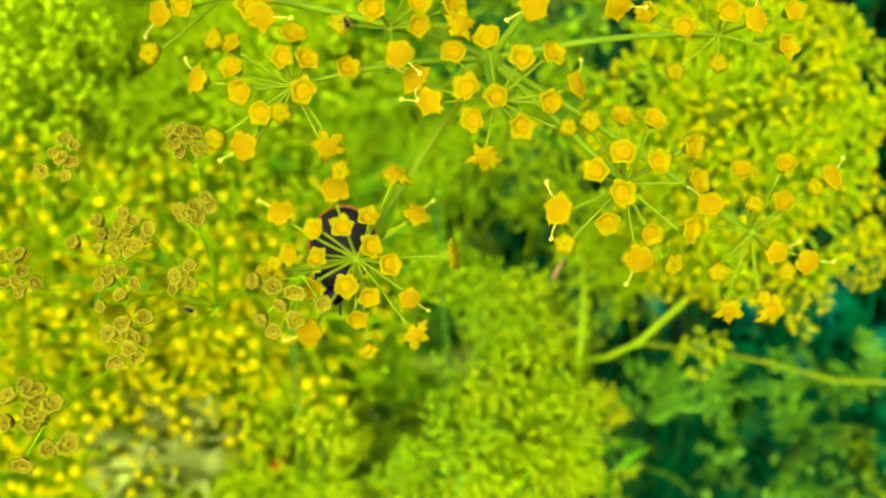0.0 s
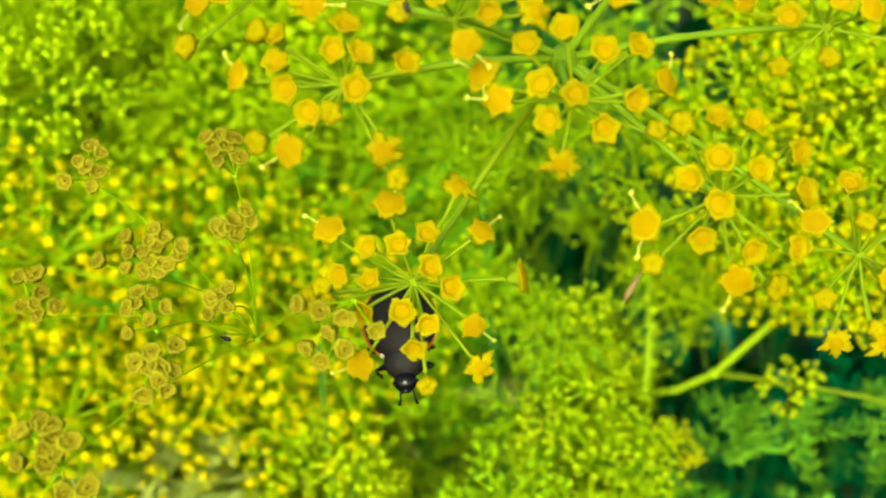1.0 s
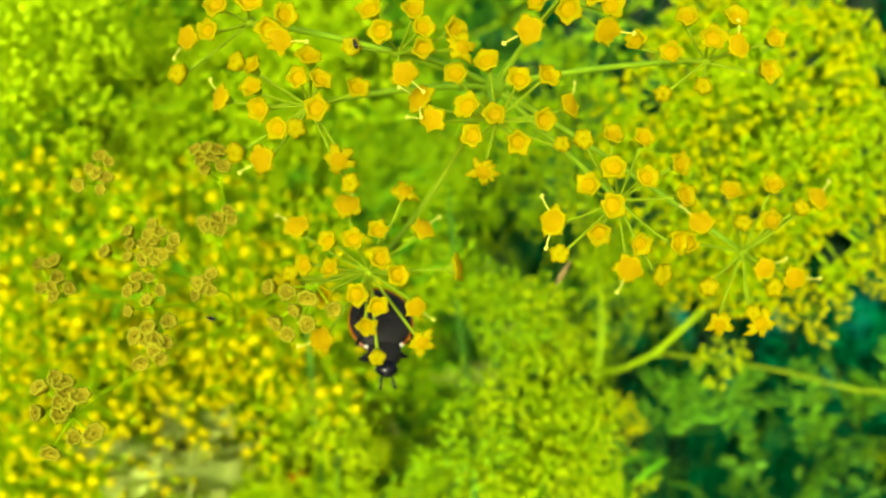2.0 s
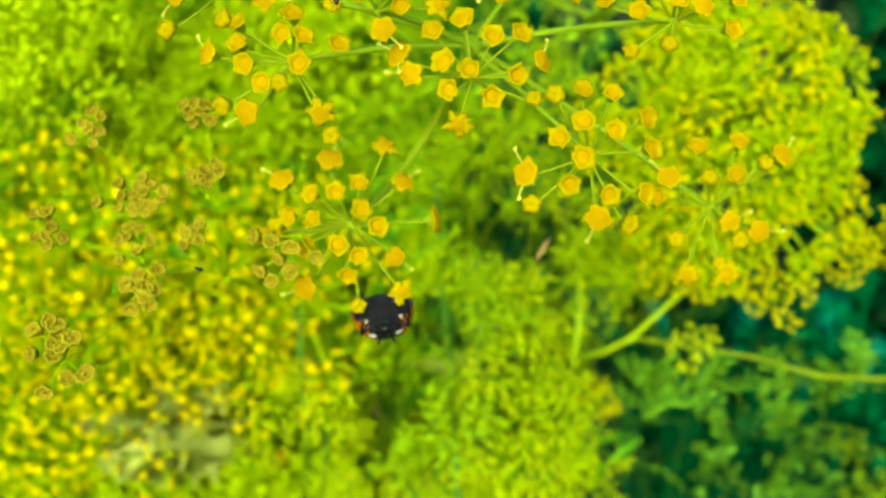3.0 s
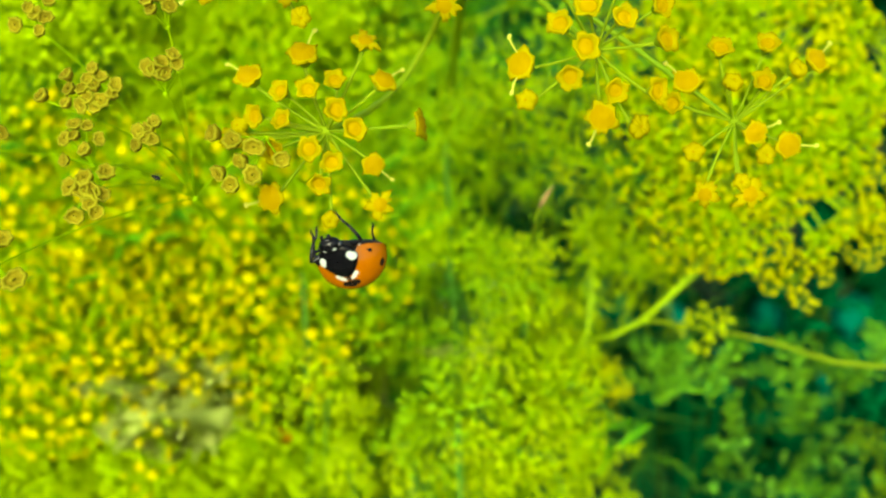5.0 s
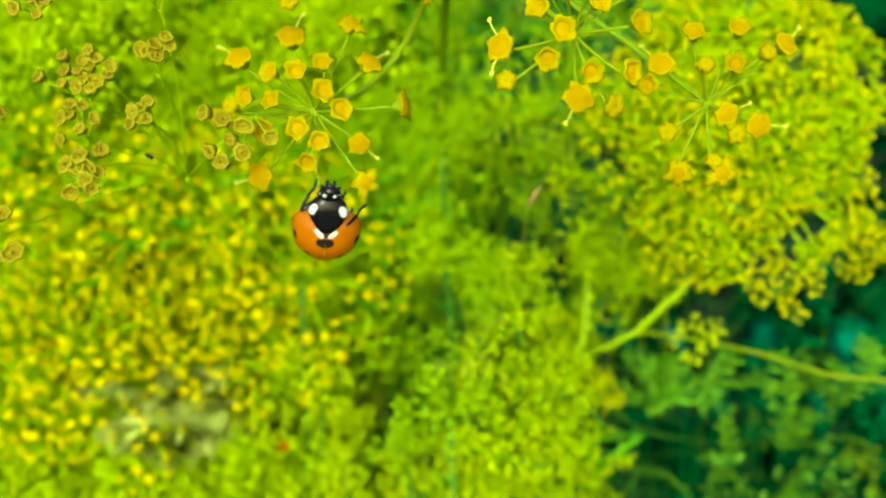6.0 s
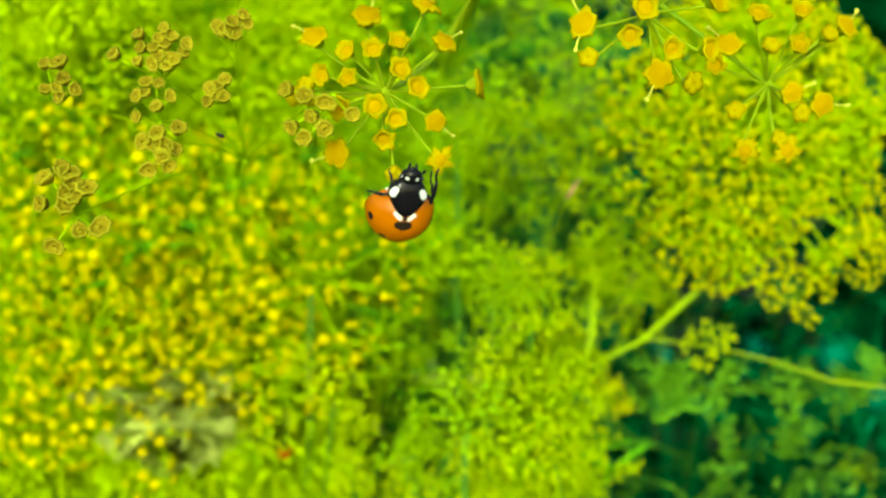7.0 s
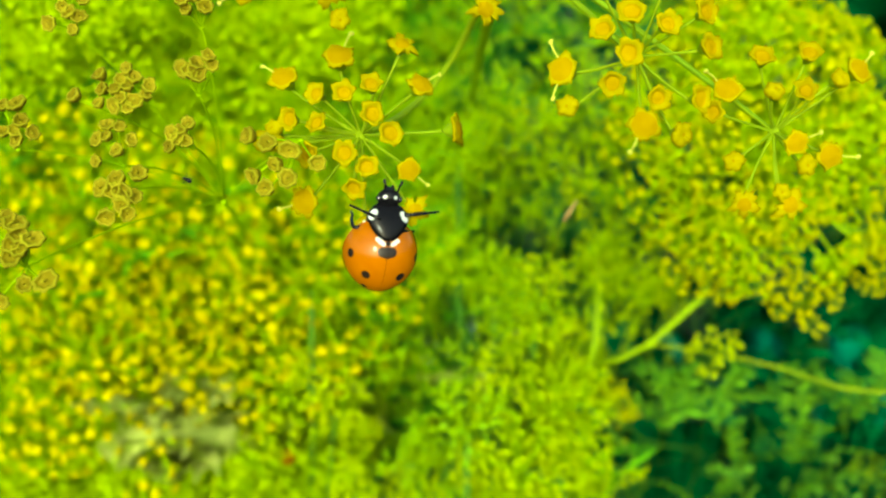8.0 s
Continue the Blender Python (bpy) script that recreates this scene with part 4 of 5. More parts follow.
def branch():
    """The forked stalk that carries the great umbel."""
    root = tagged(new("dill_stalk"), "lime green forked dill stalk with a broken upright shoot", "stalk")
    P = {k: HOME @ (Vector(v) * MM) for k, v in {
        "node": (17.4, -13.4, -158), "fork": (23.6, -10.4, -151), "up": (28.9, -4.6, -146.5), "top": (32.5, 5.0, -146), "shoot": (17.9, 0.8, -159),
        "a": (31.0, -11.2, -148), "b": (45.8, -14.8, -147), "c": (60.0, -15.6, -147)}.items()}
    bm = bmesh.new()
    low = HOME @ (Vector((17.4 * 1.7, -12.5 * 1.7 - 8, -158 * 1.7)) * MM)
    tube(bm, bow(drop(low), low, (0, 0, 0), 6) + bow(low, P["node"], (0, 0, 0), 5)[1:], [1.1 * MM] * 8 + [0.9 * MM] * 4, 8)
    part("stem", bm, STALK, root)
    bm = bmesh.new()
    tube(bm, [P["node"], P["node"].lerp(P["fork"], 0.5) + Vector((0, 0, -0.0006)), P["fork"], P["fork"].lerp(P["up"], 0.5), P["up"], P["up"].lerp(P["top"], 0.5), P["top"]],
         [0.44 * MM, 0.36 * MM, 0.38 * MM, 0.38 * MM, 0.42 * MM, 0.40 * MM, 0.40 * MM], 8)
    part("branch", bm, STALK, root)
    bm = bmesh.new()
    tube(bm, bow(P["node"], P["shoot"], (0.0004, 0, 0), 5), [0.42 * MM, 0.36 * MM, 0.32 * MM, 0.28 * MM, 0.24 * MM, 0.18 * MM], 8)
    part("shoot", bm, STALK, root)
    bm = bmesh.new()
    tube(bm, [P["fork"], P["a"], P["a"].lerp(P["b"], 0.5) + Vector((0, 0, 0.0004)), P["b"], P["c"]], [0.26 * MM, 0.19 * MM, 0.19 * MM, 0.25 * MM, 0.27 * MM], 7)
    part("side_branch", bm, PEDICEL, root)
    bm = bmesh.new()
    for q, r in (("node", 0.62), ("fork", 0.55)):
        ball(bm, P[q], r * MM, 12, 8)
    part("joint", bm, STALK, root)
    return root


branch()
# small umbels: one hanging under the great umbel, one young on the side branch, one orange flower below the node
for a, b, d, s in ((0.282, -0.036, 0.140, 0.72), (0.335, -0.006, 0.142, 0.65), (0.355, 0.015, 0.143, 0.7), (0.19, 0.004, 0.143, 1.1), (0.128, -0.120, 0.150, 0.55), (0.235, -0.012, 0.142, 0.9)):
    set_umbel(minis, a, b, d, s, 0.93)
set_umbel(lime_minis, 0.208, -0.078, 0.146, 0.72, 0.9)
for a, b, s in ((0.335, -0.160, 0.20), (0.36, -0.205, 0.34)):
    set_umbel(greens, a, b, 0.17, s, 0.6)
speck = random.Random(19)
for k in range(13):
    set_umbel(lime_minis, speck.uniform(0.01, 0.125), speck.uniform(-0.14, 0.09), speck.uniform(0.138, 0.165), speck.uniform(0.55, 0.9), 0.7)
for k in range(13):
    set_umbel(lime_minis, speck.uniform(-0.15, 0.11), speck.uniform(-0.21, -0.06), speck.uniform(0.14, 0.165), speck.uniform(0.55, 0.9), 0.7)


for k in range(40):
    a, b = speck.uniform(-0.03, 0.128), speck.uniform(-0.20, 0.08)
    set_umbel(lime_sprigs if b < -0.07 and a > 0.03 else sprigs, a, b, speck.uniform(0.136, 0.165), speck.uniform(0.6, 1.0), 0.6)


def thread_leaf(seed, size):
    """A feathery dill leaf of fine green threads."""
    rnd = random.Random(seed)
    bm = bmesh.new()
    spine = bow((0, 0, 0), Vector((0, size, size * 0.25)), Vector((0, 0, size * 0.12)), 8)
    tube(bm, spine, [0.45 * MM - 0.03 * MM * i for i in range(9)], 4)
    for i in range(1, 9):
        for s in (-1, 1):
            L = size * 0.42 * (1 - i / 11) * rnd.uniform(0.8, 1.2)
            d = Vector((s, 0.65, rnd.uniform(-0.2, 0.5))).normalized()
            e = spine[i] + d * L
            tube(bm, [spine[i], spine[i].lerp(e, 0.5) + Vector((0, 0, 0.04 * L)), e], [0.22 * MM, 0.2 * MM, 0.1 * MM], 3)
            for j in range(1, 5):
                q = spine[i].lerp(e, j / 5)
                for s2 in (-1, 1):
                    f = (d + Vector((rnd.uniform(-.3, .3), rnd.uniform(-.3, .3) + 0.7 * s2, rnd.uniform(-.5, .6)))).normalized()
                    tube(bm, [q, q + f * L * 0.38 * rnd.uniform(0.6, 1.1)], [0.17 * MM, 0.08 * MM], 3)
    return mesh_of("dill_leaf", bm, THREAD)


thread_meshes = [thread_leaf(60 + j, 0.045 + 0.006 * j) for j in range(4)]
leaf_rnd = random.Random(15)


def tangle(name, label, seats, mat, size=1.0):
    """Many feathery leaves at the seats, as one tangle."""
    verts, faces, base = [], [], 0
    data = []
    for me in thread_meshes:
        co = np.empty(len(me.vertices) * 3)
        me.vertices.foreach_get("co", co)
        data.append((co.reshape(-1, 3) * size, [tuple(p.vertices) for p in me.polygons]))
    for p in seats:
        co, fs = data[leaf_rnd.randrange(4)]
        m = np.array(Matrix.Translation(p) @ pose(0, 0, 0, leaf_rnd.uniform(-20, 70), leaf_rnd.uniform(-40, 40), leaf_rnd.uniform(0, 360)))
        verts.append(co @ m[:3, :3].T + m[:3, 3])
        faces += [tuple(v + base for v in f) for f in fs]
        base += len(co)
    me = bpy.data.meshes.new(name)
    me.from_pydata(np.concatenate(verts).tolist(), [], faces)
    me.materials.append(mat)
    tagged(new(name, me), label, "foliage", kind="stuff")


def foliage_seats():
    seats = []
    for k in range(560):
        a, b = (leaf_rnd.uniform(-0.46, 0.14) if k < 420 else leaf_rnd.uniform(-0.46, -0.05)), leaf_rnd.uniform(-0.28, 0.26)
        if (a > 0.0 and b < 0.03) or (a > 0 and b > 0 and leaf_rnd.random() < 0.6):
            continue
        if a > -0.06 and leaf_rnd.random() < 0.80:
            continue
        if -0.36 < a < -0.13 and b < -0.08:
            continue
        low = -0.34 < a < -0.07 and -0.25 < b < -0.09
        seats.append(spot(a, b, leaf_rnd.uniform(0.26 if low else 0.188, 0.33)))
    return seats


tangle("dill_foliage", "feathery tangle of fine green dill leaves", foliage_seats(), THREAD)
tangle("dill_foliage", "feathery tangle of pale lime dill leaves among the flower heads",
       [spot(leaf_rnd.uniform(-0.44, -0.06), leaf_rnd.uniform(-0.26, 0.25), leaf_rnd.uniform(0.195, 0.225)) for k in range(300)]
       + [spot(leaf_rnd.uniform(-0.275, -0.165), leaf_rnd.uniform(-0.195, -0.11), leaf_rnd.uniform(0.190, 0.215)) for k in range(34)], PALE_THREAD, 0.45)


def bud_haze(label, seed, count, box, depth, per, length, r, thick, mat, keep):
    """Countless young buds on thread-like pedicels, within a box of bearings."""
    rnd = random.Random(seed)
    verts, faces, mats = [], [], []
    for k in range(count):
        a, b = rnd.uniform(*box[0]), rnd.uniform(*box[1])
        if not keep(a, b):
            continue
        p = spot(a, b, rnd.uniform(*depth))
        bm = bmesh.new()
        flowered_umbellet(bm, (0, 0, 0), (HOME.translation - p).normalized() * rnd.uniform(0.2, 1) + Vector((rnd.uniform(-0.5, 0.5), 0, 0.5)), rnd, per, 1.5, length, r, thick)
        low = Vector((rnd.uniform(-6, 6), rnd.uniform(8, 16), rnd.uniform(-18, -8))) * MM
        tube(bm, bow((0, 0, 0), low, (0, 0, 0.002), 3), thick * 1.3 * MM, 3, 1)
        bm.transform(Matrix.Translation(p))
        bm.verts.index_update()
        n = len(verts)
        verts += [tuple(v.co) for v in bm.verts]
        for f in bm.faces:
            faces.append([n + v.index for v in f.verts])
            mats.append(f.material_index)
        bm.free()
    me = bpy.data.meshes.new("dill_buds")
    me.from_pydata(verts, [], faces)
    me.materials.append(mat)
    me.materials.append(FAR_STEM)
    me.polygons.foreach_set("material_index", mats)
    tagged(new("dill_buds", me), label, "flowers", kind="stuff")


bud_haze("haze of tiny lime yellow dill buds between the flower heads", 63, 480, ((-0.43, -0.08), (-0.25, 0.24)), (0.176, 0.205), 15, 5.0, 0.44, 0.16, PALE_BUD,
         lambda a, b: not any((a - x) ** 2 + (b - y) ** 2 < r * r * 0.6 for x, y, r in CLEARINGS))
bud_haze("haze of tiny lime yellow dill buds between the flower heads", 66, 330, ((-0.40, -0.08), (-0.20, 0.20)), (0.152, 0.172), 9, 4.2, 0.36, 0.13, PALE_BUD,
         lambda a, b: not any((a - x) ** 2 + (b - y) ** 2 < r * r for x, y, r in CLEARINGS))
bud_haze("loose green dill buds on crossing thread-like stems", 64, 85, ((-0.07, 0.15), (-0.13, 0.14)), (0.145, 0.185), 7, 3.2, 0.30, 0.12, GREEN_BUD,
         lambda a, b: not in_gap(a, b, 0.005) and a + 0.25 * b < 0.145 and not (a > 0.08 and b < -0.03))
bud_haze("loose green dill buds on crossing thread-like stems", 67, 48, ((0.0, 0.16), (-0.06, 0.11)), (0.134, 0.150), 6, 2.6, 0.24, 0.09, OLIVE_BUD,
         lambda a, b: not in_gap(a, b, 0.003) and a + 0.25 * b < 0.165 and not (a > 0.08 and b < -0.03))
bud_haze("loose lime dill buds on crossing thread-like stems", 65, 62, ((-0.04, 0.15), (-0.13, 0.12)), (0.142, 0.170), 6, 2.8, 0.32, 0.11, LIME,
         lambda a, b: not in_gap(a, b, 0.005) and a + 0.25 * b < 0.145 and not (a > 0.08 and b < -0.03))

bud_haze("loose lime dill buds behind the thin branch", 68, 44, ((0.10, 0.185), (-0.08, 0.015)), (0.158, 0.180), 8, 3.0, 0.32, 0.11, LIME,
         lambda a, b: not in_gap(a, b, 0.0) and b > -0.082 + (a - 0.11) * 0.7)

# ---- leafy shrubs behind ----


def blade(seed, lobes, mat):
    """A broad lobed leaf, cupped along its midrib, with thickness at the rim."""
    rnd = random.Random(seed)
    bm = bmesh.new()
    n = 22
    mid = bm.verts.new((0, 0.45, 0.02))
    ring = []
    for k in range(n):
        a = 2 * math.pi * k / n
        r = 0.42 * (1 + 0.22 * math.cos(lobes * a)) * (1 + 0.12 * rnd.uniform(-1, 1))
        x, y = r * 1.0 * math.sin(a), 0.48 - r * 1.15 * math.cos(a)
        ring.append(bm.verts.new((x, y, 0.30 * abs(x) + 0.12 * math.sin(5 * y) * x - 0.25 * (y - 0.45) ** 2)))
    for k in range(n):
        bm.faces.new((mid, ring[k], ring[(k + 1) % n]))
    bmesh.ops.solidify(bm, geom=bm.faces[:], thickness=0.02)
    tube(bm, [(0, -0.35, -0.06), (0, 0.05, -0.01), (0, 0.85, -0.05)], [0.025, 0.022, 0.008], 4)
    return mesh_of("leaf", bm, mat)


# deep hollows in the shrubs
HOLLOWS = ((0.152, -0.165, 0.036), (0.165, -0.19, 0.030))


def shrub(label, p, width, height, leaves, sizes, mat, seed, lobes=5):
    """A shrub from the soil up: stems, and many single leaves."""
    rnd = random.Random(seed)
    root = tagged(new("leafy_shrub"), label, "shrub", "shrubs")
    root.location = drop(p)
    root.empty_display_size = 0.05
    meshes = [blade(seed * 7 + j, lobes, mat) for j in range(3)]
    stems = []
    for k in range(9):
        a = k * 2.4
        e = Vector((math.cos(a) * width * rnd.uniform(0.2, 0.8), math.sin(a) * width * rnd.uniform(0.2, 0.8), height * rnd.uniform(0.7, 1.0)))
        bm = bmesh.new()
        pts = bow((0.01 * math.cos(a), 0.01 * math.sin(a), 0), e, (0, 0, 0.05 * height), 6)
        tube(bm, pts, [width * 0.014 - width * 0.0016 * i for i in range(7)], 6)
        part("stem", bm, mat, root)
        stems.append(pts)
    for k in range(leaves):
        pts = stems[k % 9]
        q = pts[rnd.randrange(3, 7)]
        off = Vector((rnd.gauss(0, 1), rnd.gauss(0, 1), rnd.gauss(0, 0.7))) * width * 0.36
        s = rnd.uniform(*sizes)
        v = HOME.inverted() @ (root.location + q + off)
        if any((v.x / -v.z - x) ** 2 + (v.y / -v.z - y) ** 2 < r * r for x, y, r in HOLLOWS):
            continue
        ob = part("leaf", meshes[k % 3], None, root)
        ob.matrix_basis = Matrix.Translation(q + off) @ pose(0, 0, 0, rnd.uniform(-30, 60), rnd.uniform(-35, 35), rnd.uniform(0, 360)) @ Matrix.Diagonal((s, s, s, 1))
    return root


shrub("dark green leafy shrub with lobed leaves, deepened by painted shade", spot(0.27, -0.10, 0.205), 0.040, 0.355, 290, (0.003, 0.0075), SHADED_LEAF, 3)
shrub("dark green leafy shrub with lobed leaves, deepened by painted shade", spot(0.03, 0.00, 0.37), 0.075, 0.34, 290, (0.010, 0.020), SHADED_LEAF, 13)
shrub("dark green leafy shrub with lobed leaves, deepened by painted shade", spot(0.40, -0.02, 0.40), 0.09, 0.33, 290, (0.014, 0.026), SHADED_LEAF, 4)
shrub("dark green leafy shrub with lobed leaves, deepened by painted shade", spot(0.18, -0.12, 0.52), 0.10, 0.26, 190, (0.014, 0.028), SHADED_LEAF, 5)
shrub("dark green leafy shrub with lobed leaves, deepened by painted shade", spot(0.40, 0.16, 0.62), 0.19, 0.55, 290, (0.03, 0.06), SHADED_LEAF, 6)
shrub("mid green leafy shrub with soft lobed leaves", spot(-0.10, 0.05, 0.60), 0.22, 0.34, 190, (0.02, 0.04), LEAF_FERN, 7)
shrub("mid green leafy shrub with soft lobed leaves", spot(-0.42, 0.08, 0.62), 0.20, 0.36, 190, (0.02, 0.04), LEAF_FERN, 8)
shrub("dark green leafy shrub with lobed leaves, deepened by painted shade", spot(0.12, 0.16, 0.72), 0.20, 0.42, 190, (0.02, 0.04), SHADED_LEAF, 9)


def stone(p, r, seed):
    bm = bmesh.new()
    bmesh.ops.create_icosphere(bm, subdivisions=3, radius=r)
    for v in bm.verts:
        v.co *= 1 + 0.28 * noise.noise(v.co / r * 1.1 + Vector((seed, 0, 0)))
        v.co.z *= 0.6
    ob = tagged(new("stone", mesh_of("stone", bm, STONE)), "pale grey rounded stone on the soil", "stone", "stones")
    ob.location = drop(p) + Vector((0, 0, r * 0.35))


for k, (a, b, d, r) in enumerate(((-0.21, -0.16, 0.85, 0.05), (-0.15, -0.17, 0.85, 0.04), (-0.08, -0.10, 0.95, 0.05), (-0.02, -0.09, 0.95, 0.045), (-0.24, -0.20, 0.75, 0.035))):
    stone(spot(a, b, d), r, k * 7.7)


def dry_stalks():
    """Dry bleached stalks and dead leaves caught low among the stems."""
    rnd = random.Random(2)
    for k in range(5):
        bm = bmesh.new()
        a, L = rnd.uniform(0, 3.14), rnd.uniform(0.003, 0.007)
        d = Vector((math.cos(a), 0.4 * math.sin(a), rnd.uniform(-0.6, 0.6))) * L
        tube(bm, bow(-d, d, Vector((0, 0, 0.15 * L)), 5), 0.22 * MM, 5)
        ob = tagged(new("dry_stalk", mesh_of("dry_stalk", bm, STRAW)), "bleached dry plant stalk caught among the stems", "stalk", "dry stalks")
        ob.location = spot(-0.215, -0.150, 0.165) + Vector((rnd.uniform(-0.009, 0.009), rnd.uniform(-0.004, 0.006), rnd.uniform(-0.005, 0.005)))
    meshes = [blade(300 + j, 3, DEAD) for j in range(3)]
    seats = [(rnd.uniform(-0.272, -0.178), rnd.uniform(-0.180, -0.120), rnd.uniform(0.149, 0.166), rnd.uniform(0.005, 0.009)) for k in range(34)]
    seats += [(-0.078, -0.100, 0.19, 0.009), (-0.012, -0.088, 0.19, 0.010), (-0.055, -0.125, 0.19, 0.007), (0.03, -0.06, 0.195, 0.008)]
    for k, (a, b, d, s) in enumerate(seats):
        ob = tagged(new("dead_leaf", meshes[k % 3]), "faded grey-beige dead leaf among the stems", "leaf", "dead leaves")
        ob.matrix_world = Matrix.Translation(spot(a, b, d)) @ pose(0, 0, 0, rnd.uniform(-10, 40), rnd.uniform(-30, 30), rnd.uniform(0, 360)) @ Matrix.Diagonal((s, s, s, 1))


dry_stalks()


def comb_leaf(seed, mat):
    """A cut leaf: a midrib with narrow flat segments on both sides."""
    rnd = random.Random(seed)
    bm = bmesh.new()
    spine = bow((0, 0, 0), (0, 0.030, 0.002), (0, 0, 0.004), 9)
    tube(bm, spine, [0.35 * MM - 0.025 * MM * i for i in range(10)], 4)
    for i in range(1, 10):
        for s in (-1, 1):
            if rnd.random() < 0.12:
                continue
            L = 0.012 * math.sin(0.5 + 2.3 * i / 10) * rnd.uniform(0.6, 1.2)
            d = Vector((s, 0.55 + rnd.uniform(-0.15, 0.15), rnd.uniform(-0.35, 0.1))).normalized()
            w = Vector((0, 1, 0)) * 0.0012 * rnd.uniform(0.7, 1.2)
            p = spine[i]
            vs = [bm.verts.new(q) for q in (p - w * 0.5, p + d * L * 0.55 - w * 1.2, p + d * L, p + d * L * 0.55 + w * 1.2, p + w * 0.5)]
            up = [bm.verts.new(v.co + Vector((0, 0, 0.15 * MM))) for v in vs]
            bm.faces.new(vs[::-1])
            bm.faces.new(up)
            for k in range(5):
                bm.faces.new((vs[k], vs[(k + 1) % 5], up[(k + 1) % 5], up[k]))
    return mesh_of("cut_leaf", bm, mat)


def cut_leaf_plant():
    """A low plant: finely cut leaves on thin leaf stalks that rise from one root. Deeper leaves and stalks have shade
    in their colour.
    """
    root = tagged(new("cut_leaf_plant"), "green plant with finely cut leaves before the dark shrub", "plant")
    meshes = [comb_leaf(70 + j, CUT) for j in range(3)]
    rnd = random.Random(31)
    base = drop(spot(0.27, -0.15, 0.24))
    # shaded copies of the same leaf, for those set deeper
    dark = [comb_leaf(80 + j, SHADED_LEAF) for j in range(3)]
    for k in range(68):
        near = k < 22 or k > 51
        s = rnd.uniform(0.19, 0.32) if near else rnd.uniform(0.2, 0.4)
        p = spot(rnd.uniform(0.14, 0.35), rnd.uniform(-0.138, -0.100), rnd.uniform(0.149, 0.160)) if k < 22 else spot(rnd.uniform(0.19, 0.31), rnd.uniform(-0.20, -0.13), rnd.uniform(0.165, 0.185)) if near else spot(rnd.uniform(0.13, 0.38), rnd.uniform(-0.19, -0.06), rnd.uniform(0.165, 0.195))
        if not near:
            v = HOME.inverted() @ p
            if any((v.x / -v.z - x) ** 2 + (v.y / -v.z - y) ** 2 < (r + 0.02) ** 2 for x, y, r in HOLLOWS):
                continue
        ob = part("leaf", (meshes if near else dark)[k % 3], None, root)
        ob.matrix_basis = Matrix.Translation(p) @ pose(0, 0, 0, rnd.uniform(10, 70), rnd.uniform(-30, 30), rnd.uniform(0, 360)) @ Matrix.Diagonal((s, s, s, 1))
        bm = bmesh.new()
        tube(bm, [p, p + Vector((0, 0.012, -0.006)), p.lerp(base, 0.3) + Vector((0, 0.03, 0.01)), base + Vector((rnd.uniform(-0.006, 0.006), rnd.uniform(-0.006, 0.006), 0))], [0.08 * MM, 0.10 * MM, 0.13 * MM, 0.15 * MM], 5)
        part("leaf_stalk", bm, SHADED_LEAF, root)
    return root


cut_leaf_plant()


def weed(a, b, seed, n, spread, size):
    """A low weed: bent thin stems with small oval yellow-green leaves in pairs."""
    rnd = random.Random(seed)
    root = tagged(new("weed"), "low weed with small oval yellow-green leaves", "plant", "weeds")
    base = drop(spot(a, b, 0.24))
    root.location = base
    leaves = [blade(seed + j, 1, WEED) for j in range(2)]
    for k in range(n):
        top = spot(a + rnd.uniform(-spread, spread), b + rnd.uniform(-spread, spread) * 0.7, rnd.uniform(0.155, 0.17)) - base
        back = top + Vector((rnd.uniform(-0.004, 0.004), 0.014, -0.008))
        bm = bmesh.new()
        tube(bm, [Vector((rnd.uniform(-0.004, 0.004), 0, 0)), back.lerp(Vector((0, 0, 0)), 0.4) + Vector((0, 0.02, 0)), back, top], [0.3 * MM, 0.22 * MM, 0.16 * MM, 0.08 * MM], 5)
        # weed stems share the leaf colour that has shade painted in
        stem = part("stem", bm, SHADED_LEAF, root)
        for j in range(5):
            q = top.lerp(back, j * 0.22)
            s = size * rnd.uniform(0.6, 1.1) * MM
            ob = part("leaf", leaves[j % 2], None, stem)
            ob.matrix_basis = Matrix.Translation(q) @ pose(0, 0, 0, rnd.uniform(10, 70), rnd.uniform(-35, 35), rnd.uniform(0, 360)) @ Matrix.Diagonal((s * 0.75, s, s, 1))
    return root


weed(0.335, -0.175, 210, 9, 0.034, 2.1)
weed(0.245, -0.188, 220, 9, 0.030, 2.3)


def broad_leaf_plant():
    """A low plant with a few large bluish green leaves on long stalks, behind the cut leaves."""
    root = tagged(new("broad_leaf_plant"), "low plant with large bluish green leaves behind the dill", "plant")
    base = drop(spot(0.29, -0.10, 0.30))
    root.location = base
    meshes = [blade(240 + j, 3, TEAL_LEAF) for j in range(3)]
    rnd = random.Random(24)
    for k, (a, b, d, size) in enumerate(((0.243, -0.070, 0.20, 7.5), (0.322, -0.066, 0.21, 9.0), (0.352, -0.098, 0.205, 8.0), (0.215, -0.102, 0.20, 6.0), (0.30, -0.115, 0.215, 7.0), (0.185, -0.060, 0.22, 6.5))):
        p = spot(a, b, d) - base
        bm = bmesh.new()
        tube(bm, [(0.002 * k - 0.005, 0, 0), p.lerp(Vector((0, 0, 0)), 0.4) + Vector((0, 0.03, 0.02)), p], [0.8 * MM, 0.6 * MM, 0.35 * MM], 6)
        part("leaf_stalk", bm, SHADED_LEAF, root)
        ob = part("leaf", meshes[k % 3], None, root)
        s = size * MM
        ob.matrix_basis = Matrix.Translation(p) @ pose(0, 0, 0, rnd.uniform(40, 75), rnd.uniform(-20, 20), rnd.uniform(-60, 60)) @ Matrix.Diagonal((s, s, s, 1))
    return root


broad_leaf_plant()


